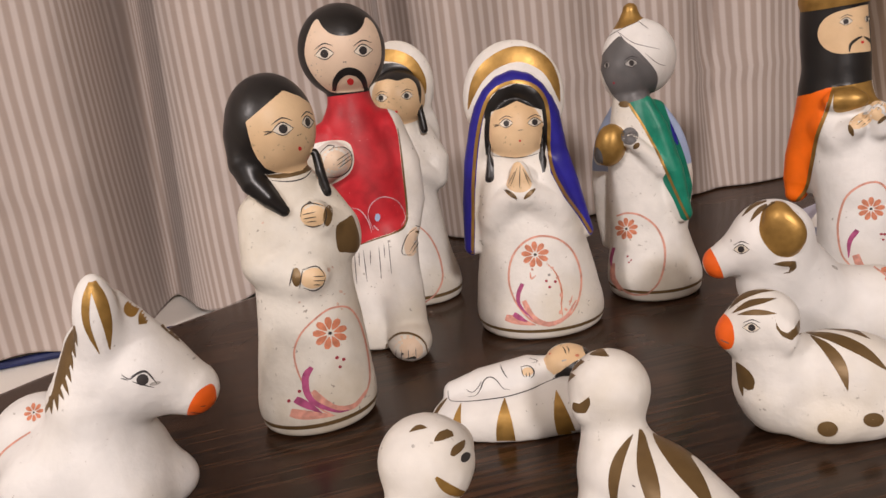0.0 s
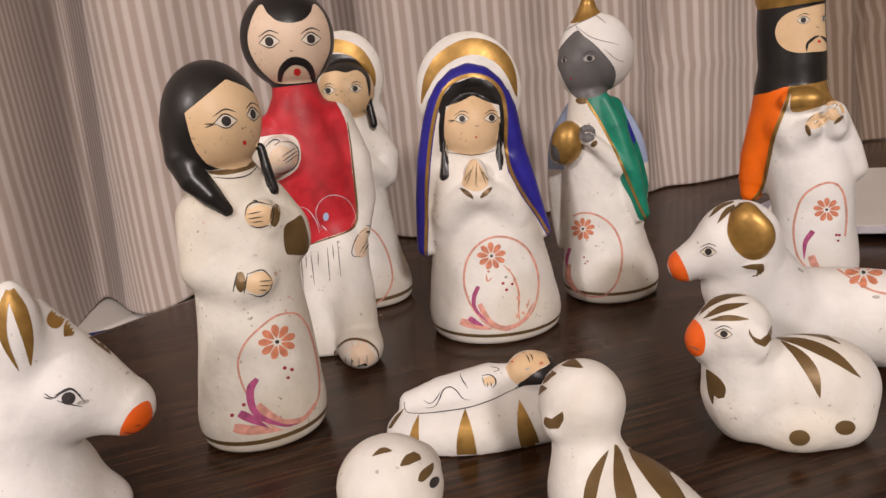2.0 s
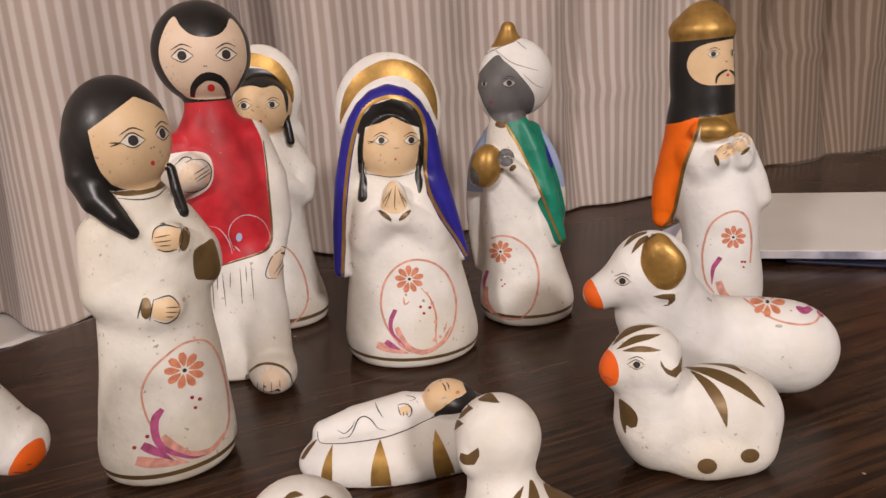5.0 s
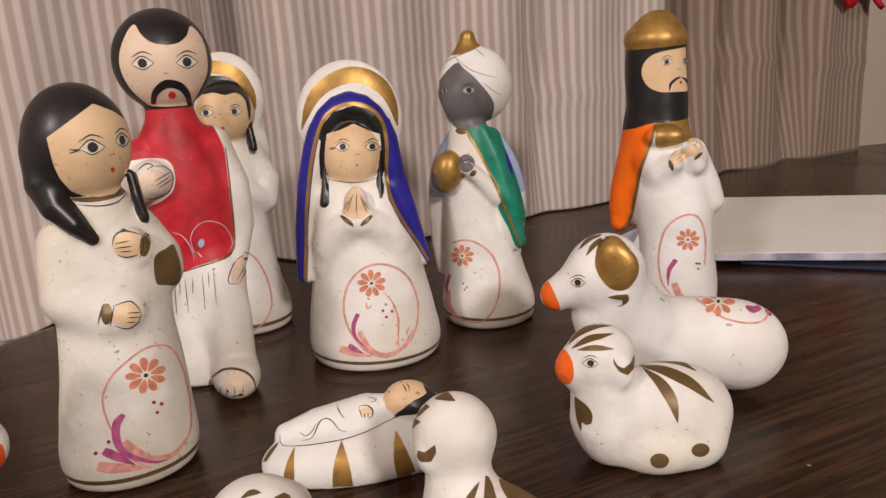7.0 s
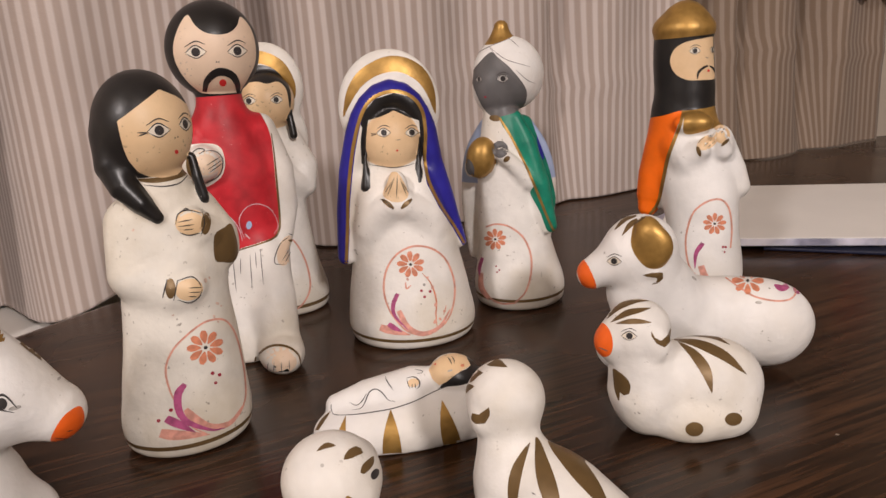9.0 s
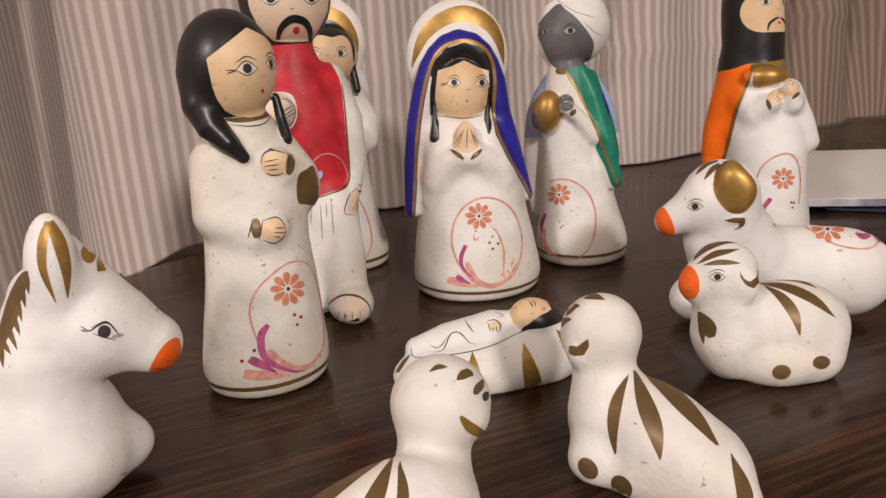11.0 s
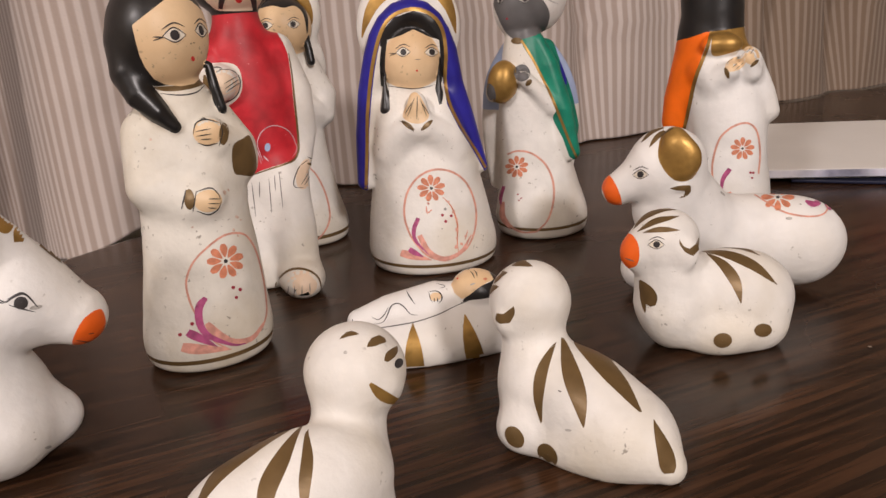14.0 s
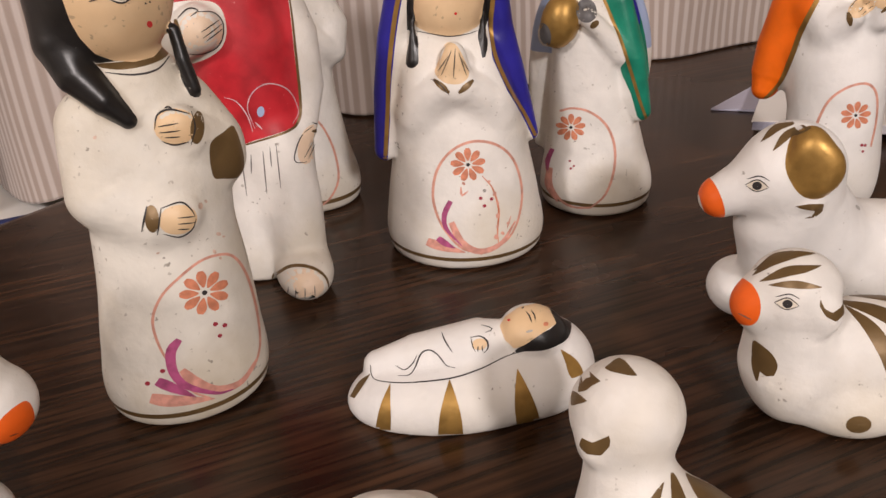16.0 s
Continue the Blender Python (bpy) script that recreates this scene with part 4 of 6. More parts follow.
def mary():
    head = egg((-0.45, -0.3, 11.42), (1.7, 1.5, 1.97))
    halo = egg((-0.4, 0.75, 13.2), (2.92, 0.85, 3.25))
    veil = joined((limb((-0.35, -0.35, 14.0, 0.78), (-0.95, -0.35, 13.85, 0.78), (-1.5, -0.35, 13.4, 0.77), (-1.95, -0.3, 12.75, 0.75), (-2.35, -0.3, 11.8, 0.72), (-2.9, -0.2, 9.8, 0.7), (-3.3, -0.3, 7.4, 0.66), (-3.6, -0.6, 4.9, 0.52)), 0.1),
                  (limb((-0.35, -0.35, 14.0, 0.78), (0.25, -0.35, 13.85, 0.77), (0.75, -0.35, 13.4, 0.75), (1.15, -0.3, 12.75, 0.7), (1.5, -0.3, 11.8, 0.66), (1.8, -0.2, 10.0, 0.6), (2.35, -0.2, 7.9, 0.58), (3.1, -0.4, 5.2, 0.4)), 0.1))
    braid_l = limb((-1.95, -0.85, 11.6, 0.05), (-2.03, -1.05, 10.4, 0.10), (-2.05, -1.25, 9.0, 0.33))
    braid_r = limb((1.08, -0.85, 11.6, 0.05), (0.98, -1.05, 10.4, 0.10), (0.85, -1.25, 9.0, 0.31))
    solid = joined(
        (turned((-0.35, 0, 3.62, 0, 3.25), (0.4, 0, 3.80, 0, 3.4), (2.2, -0.05, 3.62, 0, 3.1), (4.5, -0.1, 3.2, 0, 2.6), (6.5, -0.2, 2.85, 0, 2.2), (8.5, -0.4, 2.35, 0, 1.75), (10, -0.45, 1.75, 0, 1.4), (11.5, -0.45, 1.5, 0, 1.2)), 0.1),
        (turned((4.5, -0.2, 3.0, 0.6, 1.3), (7, -0.35, 2.75, 0.6, 1.3), (9.5, -0.45, 2.3, 0.6, 1.2), (12, -0.45, 1.9, 0.5, 1.0), (13.5, -0.4, 1.2, 0.4, 0.8)), 0.3),
        (halo, 0.25), (veil, 0.2), (head, 0.2),
        (limb((-1.7, -0.65, 9.0, 0.7), (-1.95, -1.3, 7.3, 0.75), (-0.9, -2.1, 8.0, 0.55)), 0.9),
        (limb((0.85, -0.65, 9.0, 0.7), (1.3, -1.3, 7.2, 0.75), (0.1, -2.1, 8.0, 0.55)), 0.9),
        (limb((-1.2, -1.6, 7.5, 0.55), (-2.2, -1.1, 6.5, 0.75), (-2.5, -0.8, 5.6, 0.6)), 0.6), (limb((0.5, -1.6, 7.5, 0.55), (1.6, -1.1, 6.4, 0.75), (2.1, -0.8, 5.5, 0.6)), 0.6),
        (egg((-0.4, -2.1, 8.95), (0.62, 0.42, 1.0)), 0.35),
        (braid_l, 0.06), (braid_r, 0.06),
    )
    f = Figure("mother_figurine", solid, ((-4.6, -3.8, 0), (4.2, 3.6, 16.8)), 0.039, 0.455, -5.7, 44.1, 17.5, "white")
    f.area("gold", [(-3.05, 12.87), (-2.75, 14.23), (-2.08, 15.24), (-1.02, 15.87), (0.01, 16.07), (1.07, 15.77), (1.87, 15.04), (2.25, 13.94), (2.22, 12.71), (2.06, 13.03), (1.69, 13.99), (1.13, 14.71), (0.15, 15.19), (-1.01, 15.02), (-1.94, 14.43), (-2.64, 13.51)], over=("white",), front=1.6)
    f.near("blue", veil, 0.05, over=("white", "gold"))
    f.area("white", [(-3.67, 3.68), (-3.34, 6.40), (-3.03, 8.71), (-2.50, 11.24), (-1.87, 13.07), (-1.14, 13.78), (-0.11, 14.03), (0.76, 13.67), (1.26, 12.95), (1.38, 11.69), (1.25, 10.10), (1.36, 8.70), (1.99, 7.18), (2.72, 5.94), (3.35, 4.62), (2.32, 3.12), (-1.06, 2.73), (-3.38, 2.95)], over=("blue",), front=0.6)
    f.area("blue", [(1.26, 12.95), (1.38, 11.69), (1.25, 10.10), (1.36, 8.70), (1.99, 7.18), (2.72, 5.94), (3.35, 4.62), (3.85, 4.40), (3.75, 5.6), (3.1, 7.5), (2.65, 9.1), (2.3, 11.0), (2.12, 12.2), (1.75, 13.2)], over=("white",), front=0.5, sharp=True)
    f.cut(lambda p: np.maximum(head(p) - 0.06, p[:, 1] + 0.3), "skin", over=("white", "blue"))
    f.area("black", [(-0.20, 13.05), (-0.92, 12.77), (-1.79, 12.57), (-2.23, 12.01), (-2.00, 13.02), (-1.23, 13.76), (-0.11, 14.03), (0.95, 13.66), (1.51, 12.83), (1.60, 11.67), (1.34, 12.32), (0.60, 12.60)], over=("skin", "white", "blue"), sharp=True, front=0.9)
    f.leaf("black", 0.30, (-1.80, 12.75), (-2.05, 11.68), (-2.18, 10.10), start=0.8, end=0.8, over=("white", "skin", "blue"))
    f.leaf("black", 0.30, (1.30, 12.55), (1.33, 11.37), (0.97, 9.81), start=0.8, end=0.8, over=("white", "skin", "blue"))
    f.near("black", braid_l, 0.04)
    f.near("black", braid_r, 0.04)
    f.stroke("gold", 0.20, (-3.82, 3.77), (-3.47, 6.41), (-3.19, 8.72), (-2.66, 11.26), (-1.99, 13.08), (-1.22, 13.88), (-0.11, 14.12), (0.83, 13.76), (1.39, 12.94), (1.51, 11.67), (1.38, 10.09), (1.50, 8.78), (2.12, 7.24), (2.85, 6.00), (3.49, 4.67), start=0.9, end=0.8, across=3, lift=0.02)
    f.eye((-0.92, 11.83), 0.42, 0.05, lashes=-1)
    f.eye((0.69, 11.72), 0.42, 0.05, lashes=1)
    f.spot("lip", (-0.23, 10.75), 0.06)
    f.stroke("grey_line", 0.04, (-0.27, 11.36), (0.02, 11.36), lift=0.016)
    f.stroke("line", 0.05, (-2.04, 10.11), (-1.20, 9.91), (-0.51, 9.78), (0.30, 9.83), (0.79, 9.95))
    f.area("skin", [(-0.70, 9.47), (-0.31, 9.44), (0.07, 8.68), (0.21, 8.08), (-0.21, 7.72), (-0.85, 7.78), (-1.27, 8.21), (-1.01, 8.85)], over=("white",), front=-0.5)
    f.stroke("line", 0.05, (-0.36, 9.28), (-0.51, 7.98), lift=0.016)
    f.stroke("line", 0.04, (-0.53, 9.20), (-1.02, 8.13), lift=0.016)
    f.stroke("line", 0.04, (-0.68, 8.98), (-1.13, 8.33), lift=0.016)
    f.stroke("line", 0.04, (-0.22, 9.10), (0.08, 8.06), lift=0.016)
    f.stroke("line", 0.04, (-0.11, 8.83), (0.22, 8.21), lift=0.016)
    f.stroke("bronze", 0.28, (-1.36, 7.96), (-0.73, 7.34), lift=0.015, across=3)
    f.stroke("bronze", 0.28, (0.38, 7.83), (-0.31, 7.30), lift=0.015, across=3)
    f.stroke("line", 0.05, (-1.48, 7.97), (-1.18, 7.81), (-0.74, 7.24), lift=0.018)
    f.cut(lambda p: np.abs(p[:, 2] - 0.27 + 0.02 * p[:, 0]) - 0.1, "bronze", over=("white",))
    # flower panel
    f.stroke("oval", 0.13, (0.49, -0.87), (-0.50, -0.48), (-1.20, 0.42), (-1.59, 1.36), (-1.72, 2.44), (-1.44, 3.65), (-0.73, 4.55), (0.30, 4.94), (1.43, 4.66), (2.23, 3.82), (2.60, 2.39), (2.43, 0.98), (1.92, -0.06), (1.19, -0.65), start=0.8, end=0.8)
    f.flower((0.01, 3.82), 0.82)
    f.stroke("pink", 0.36, (-0.95, 0.94), (-0.48, -0.19), (0.40, -0.72), (1.45, -0.38), (2.21, 0.71), start=0.8, end=0.2, belly=0.2, across=4, lift=0.013)
    f.stroke("purple", 0.26, (-0.92, 2.05), (-1.25, 1.33), (-1.19, 0.60), (-0.49, -0.37), start=0.9, end=0.1, belly=0.15, across=4, lift=0.014)
    f.stroke("pink", 0.50, (-2.16, -0.03), (-1.51, -0.31), (-0.35, -0.72), start=0.8, end=0.1, belly=0.25, across=4)
    f.stroke("purple", 0.34, (-1.64, 0.14), (-1.26, -0.19), (-0.84, -0.45), start=0.8, end=0.1, belly=0.25, across=4, lift=0.016)
    f.stroke("petal", 0.10, (0.65, 3.21), (1.13, 2.53), (1.39, 1.44), (1.30, 0.36), (1.32, -0.37), lift=0.012)
    f.stroke("oval", 0.12, (-0.39, 2.74), (-0.36, 2.31), (-0.07, 2.50), lift=0.012)
    f.stroke("oval", 0.08, (2.00, 1.02), (1.78, 0.39), lift=0.012)
    f.spot("dot", (0.53, 2.09), 0.09)
    f.spot("dot", (1.06, 2.00), 0.09)
    f.spot("dot", (0.70, 1.68), 0.09)
    f.spot("stain", (0.73, 2.46), 0.09)
    for u, v, r in ((0.95, 2.9, 0.10), (1.22, 2.25, 0.13), (1.36, 1.75, 0.11), (1.33, 1.1, 0.14), (1.30, 0.55, 0.10), (1.22, 0.0, 0.16), (1.55, 0.15, 0.12), (1.85, 0.65, 0.10), (-0.25, 2.9, 0.10)):
        f.spot("oval", (u, v), r, r * 0.7, turn=u * 200, around=7, rings=3)
    return f.finish("white clay mother figurine in blue veil with gold halo", "figurine", GROUP)


def turban_king():
    head = egg((-0.55, 0.1, 13.7), (1.55, 1.5, 1.9))
    turban = egg((0.2, 0.6, 14.35), (2.2, 2.05, 2.3), (0, -12, 0))
    tip = limb((-0.2, 0.5, 16.2, 0.88), (-0.15, 0.5, 17.15, 0.45))
    sash = joined((limb((0.5, -0.75, 11.7, 0.40), (1.05, -0.95, 10.2, 0.62), (1.75, -1.2, 7.6, 0.70), (2.45, -1.35, 4.9, 0.40)), 0.1))
    vessel = egg((-1.75, -1.6, 9.5), (0.92, 0.85, 1.3), (0, 12, 0))
    cape = turned((2.2, -0.2, 2.6, 1.1, 0.9), (4.5, -0.15, 2.95, 1.1, 1.0), (7.2, -0.05, 3.1, 0.9, 1.1), (10, -0.1, 2.5, 0.7, 1.1), (11.8, -0.1, 1.4, 0.4, 0.8))
    solid = joined(
        (turned((-0.35, 0.4, 2.78, 0, 2.7), (0.35, 0.4, 2.93, 0, 2.85), (3, 0.25, 2.5, 0, 2.25), (6, -0.1, 2.0, -0.1, 1.8), (9, -0.2, 1.75, -0.1, 1.6), (11, -0.3, 1.35, -0.2, 1.2), (12.5, -0.4, 1.0, -0.2, 0.9)), 0.1),
        (cape, 0.25), (head, 0.2), (turban, 0.12), (tip, 0.3),
        (limb((-0.5, -1.95, 9.7, 0.42), (0.1, -1.8, 9.1, 0.45), (1.1, -1.3, 7.9, 0.62)), 0.3),
        (vessel, 0.15), (egg((-2.4, -1.5, 8.9), (0.4, 0.5, 0.6)), 0.1), (sash, 0.3),
        (limb((1.6, -0.9, 8.0, 0.5), (1.75, -1.1, 5.8, 0.5), (2.2, -1.2, 4.7, 0.35)), 0.3),
    )
    f = Figure("turbaned_king_figurine", solid, ((-4, -3.2, 0), (4, 3.2, 17.8)), 0.113, 0.488, -14.0, 48.6, 17.5, "white")
    f.near("gold", tip, 0.12)
    f.near("sky", cape, 0.12, over=("white",))
    f.cut(lambda p: p[:, 2] - 7.6, "white", over=("sky",))
    f.cut(lambda p: turban(p) - 0.1, "bright", over=("sky", "white"))
    f.area("grey_skin", [(-0.91, 15.73), (-0.43, 15.37), (0.30, 14.68), (1.18, 13.45), (1.18, 12.62), (0.75, 12.08), (-0.18, 11.81), (-0.86, 11.75), (-1.42, 12.24), (-1.87, 13.19), (-2.12, 14.21), (-1.87, 14.86)], front=0.9, sharp=False)
    f.near("green", sash, 0.06)
    f.area("green", [(-0.52, 11.69), (0.51, 11.96), (1.29, 11.94), (1.80, 10.53), (2.57, 8.22), (3.10, 5.33), (3.00, 4.24), (2.71, 3.96), (2.13, 5.38), (1.19, 7.96), (0.25, 10.12)], over=("white", "sky"), front=0.9)
    f.area("blue", [(1.85, 10.5), (2.15, 9.6), (2.25, 8.9), (2.05, 9.1), (1.86, 9.9)], over=("green",))
    f.near("gold", vessel, 0.04)
    f.stroke("gold", 0.16, (-0.52, 11.69), (0.10, 10.55), (0.88, 8.86), (1.66, 6.86), (2.30, 5.08), (2.72, 4.07), start=0.8, end=0.8, lift=0.02, across=3)
    f.spot("grey_skin", (-0.59, 9.69), 0.52, 0.55)
    f.spot("grey_skin", (-2.61, 8.56), 0.3, 0.62, turn=10)
    f.spot("bronze", (-0.21, 9.04), 0.24, 0.16, turn=40, lift=0.016)
    for k in (0, 1, 2):
        f.stroke("line", 0.04, ((-0.79, 9.99)[0] + 0.2 * k, (-0.79, 9.99)[1]), ((-0.74, 9.63)[0] + 0.2 * k, (-0.74, 9.63)[1] + 0.05), lift=0.018)
    f.spot("bronze", (-0.80, 11.68), 0.35, 0.2, turn=-10)
    f.eye((-0.23, 14.10), 0.40, 0.05, brow=True, white="stain")
    f.eye((-1.68, 14.14), 0.36, 0.0, brow=False, slim=0.55, white="stain")
    f.spot("dot", (-1.34, 13.04), 0.07)
    f.stroke("grey_line", 0.05, (-0.90, 16.02), (-0.50, 15.40), (0.19, 14.53), (1.08, 13.46), lift=0.016)
    f.stroke("grey_line", 0.04, (-0.90, 16.02), (-0.00, 15.26), (1.47, 14.72), lift=0.016)
    f.stroke("grey_line", 0.04, (-2.00, 15.56), (-0.96, 16.06), (0.29, 16.47), lift=0.016)
    f.stroke("grey_line", 0.04, (0.63, 14.56), (1.27, 13.94), (1.76, 13.71), lift=0.016)
    f.stroke("grey_line", 0.04, (0.23, 16.54), (0.86, 15.97), lift=0.016)
    f.cut(lambda p: np.abs(p[:, 2] - 0.4) - 0.1, "bronze", over=("white",))
    f.stroke("oval", 0.14, (-0.08, -0.78), (0.68, 0.01), (1.10, 1.33), (1.11, 2.66), (0.66, 3.81), (-0.19, 4.56), (-1.06, 4.79), (-1.71, 4.64), start=0.8, end=0.8)
    f.stroke("oval", 0.14, (-0.08, -0.78), (-0.99, -0.74), (-1.70, -0.28), (-2.19, 0.72), (-2.33, 1.50), start=0.8, end=0.5)
    f.stroke("pink", 0.36, (-2.15, 1.49), (-2.21, 0.52), (-1.78, -0.47), start=0.7, end=0.2, across=3, lift=0.014)
    f.stroke("purple", 0.22, (-2.01, 2.55), (-2.24, 1.88), (-2.27, 1.30), start=0.9, end=0.2, across=3, lift=0.014)
    f.flower((-1.15, 3.76), 0.72)
    f.spot("dot", (-1.18, 1.90), 0.06)
    f.spot("dot", (-0.98, 1.62), 0.06)
    f.spot("dot", (-1.13, 1.48), 0.06)
    return f.finish("clay king figurine with white turban, green sash, gold vessel", "figurine", GROUP)


def crowned_king():
    crown = joined((egg((-1.1, 0.8, 16.35), (1.93, 1.75, 1.2)), 0.1), (egg((-1.0, 0.7, 17.05), (1.15, 1.1, 1.02)), 0.6))
    cape = limb((-1.9, 0.6, 11.0, 0.95), (-2.45, 0.55, 9.0, 0.95), (-2.85, 0.5, 7.2, 0.95), (-3.05, 0.45, 5.9, 0.85), (-3.2, 0.3, 5.0, 0.6))
    solid = joined(
        (turned((-0.35, 0.45, 2.3, -0.4, 2.2), (0.3, 0.45, 2.4, -0.4, 2.3), (4, 0.3, 2.25, -0.4, 2.15), (7, 0.0, 2.35, -0.2, 2.0), (9.5, -0.45, 2.0, 0.2, 1.75), (11.2, -0.85, 1.82, 0.5, 1.65), (13, -1.0, 1.87, 0.7, 1.7), (15, -1.1, 1.84, 0.8, 1.7), (16.3, -1.1, 1.78, 0.8, 1.65)), 0.1),
        (crown, 0.1), (cape, 1.1),
        (limb((1.2, -0.1, 9.6, 0.8), (2.1, -0.1, 7.6, 0.75), (2.45, -0.1, 6.5, 0.7)), 0.4),
        (limb((-1.35, -0.9, 9.2, 0.6), (-0.8, -1.5, 8.6, 0.65), (0.1, -1.95, 9.2, 0.5)), 0.8),
        (limb((1.3, -0.9, 9.2, 0.7), (1.35, -1.3, 9.0, 0.6), (1.1, -1.7, 9.9, 0.42)), 0.4),
        (egg((-0.4, -1.3, 10.7), (1.2, 0.65, 0.7)), 0.3),
    )
    f = Figure("crowned_king_figurine", solid, ((-4.4, -3, 0), (3.8, 3, 18.4)), 0.233, 0.466, -27.8, 50.7, 17.8, "bright")
    f.cut(lambda p: 11.55 + 0.06 * p[:, 0] - p[:, 2], "black")
    f.area("black", [(-3.29, 12.44), (-3.16, 10.95), (-2.26, 11.07), (-1.17, 11.40), (1.23, 11.67), (1.22, 12.29)], sharp=True, front=9)
    f.cut(lambda p: 15.95 - p[:, 2] + 0.05 * p[:, 0], "gold")
    f.area("skin", [(1.04, 15.71), (-0.22, 15.71), (-1.21, 15.49), (-1.74, 15.05), (-1.90, 14.38), (-1.59, 13.69), (-0.92, 13.28), (-0.02, 13.22), (1.00, 13.35), (1.37, 14.30)], over=("black",), front=0.4, sharp=False)
    f.near("orange", cape, 0.16, over=("bright",))
    f.area("orange", [(-2.95, 11.02), (-1.17, 11.40), (-1.43, 10.28), (-2.00, 8.50), (-2.35, 6.67), (-2.59, 5.37), (-3.23, 4.42), (-4.32, 4.21), (-4.02, 6.67), (-3.58, 8.88)], over=("bright",), front=2)
    f.stroke("gold", 0.22, (-1.03, 11.36), (-1.29, 10.27), (-1.90, 8.50), (-2.24, 6.67), (-2.52, 5.37), (-3.09, 4.49), start=0.8, end=0.8, across=3, lift=0.018)
    f.area("gold", [(-0.90, 11.53), (1.10, 11.71), (1.45, 11.08), (1.66, 10.56), (0.70, 10.16), (-0.54, 9.83), (-1.02, 9.99), (-1.03, 10.80)], over=("bright",), front=0.3)
    f.eye((-0.44, 15.02), 0.36, 0.0)
    f.eye((0.60, 15.04), 0.32, 0.0, brow=False, slim=0.4)
    f.stroke("black", 0.16, (-0.25, 13.29), (-0.19, 13.70), (0.13, 13.99), (0.36, 14.08), start=0.3, end=0.6, lift=0.016, across=3)
    f.stroke("black", 0.13, (0.46, 14.08), (0.69, 13.90), (0.79, 13.69), lift=0.016, across=3)
    f.spot("lip", (0.40, 13.78), 0.08)
    f.stroke("grey_line", 0.04, (0.19, 14.59), (0.39, 14.55), lift=0.016)
    f.spot("skin", (0.42, 9.29), 0.68, 0.42, turn=32)
    f.spot("skin", (1.28, 9.80), 0.50, 0.62, turn=25)
    f.stroke("bronze", 0.26, (-0.19, 9.05), (0.03, 8.40), lift=0.016, across=3)
    f.stroke("line", 0.04, (-0.12, 9.26), (0.21, 9.61), (0.68, 9.74), lift=0.018)
    f.stroke("line", 0.04, (0.22, 9.04), (0.75, 9.53), lift=0.018)
    f.stroke("line", 0.04, (0.42, 8.93), (0.89, 9.35), lift=0.018)
    f.stroke("line", 0.04, (1.04, 9.95), (1.27, 10.29), lift=0.018)
    f.stroke("line", 0.04, (1.24, 9.84), (1.47, 10.22), lift=0.018)
    f.stroke("bronze", 0.22, (1.29, 9.06), (1.75, 9.51), lift=0.016, across=3)
    f.stroke("oval", 0.13, (2.07, 2.31), (2.10, 3.73), (1.86, 5.02), (1.31, 5.57), (0.45, 5.38), (-0.33, 4.64), (-0.70, 3.31), (-0.72, 2.17), (-0.49, 1.01), (0.02, 0.25), start=0.8, end=0.8)
    f.flower((1.03, 3.94), 0.72)
    f.stroke("purple", 0.30, (0.33, 2.61), (-0.08, 1.87), (-0.13, 0.83), start=0.9, end=0.15, belly=0.15, across=3)
    f.stroke("pink", 0.45, (0.25, 1.03), (0.55, 0.27), (1.08, -0.10), start=0.9, end=0.3, across=3)
    f.spot("dot", (1.59, 2.37), 0.08)
    f.spot("dot", (1.76, 2.37), 0.08)
    f.spot("dot", (1.70, 2.03), 0.07)
    return f.finish("white clay king figurine with gold crown, black beard and orange cape", "figurine", GROUP)


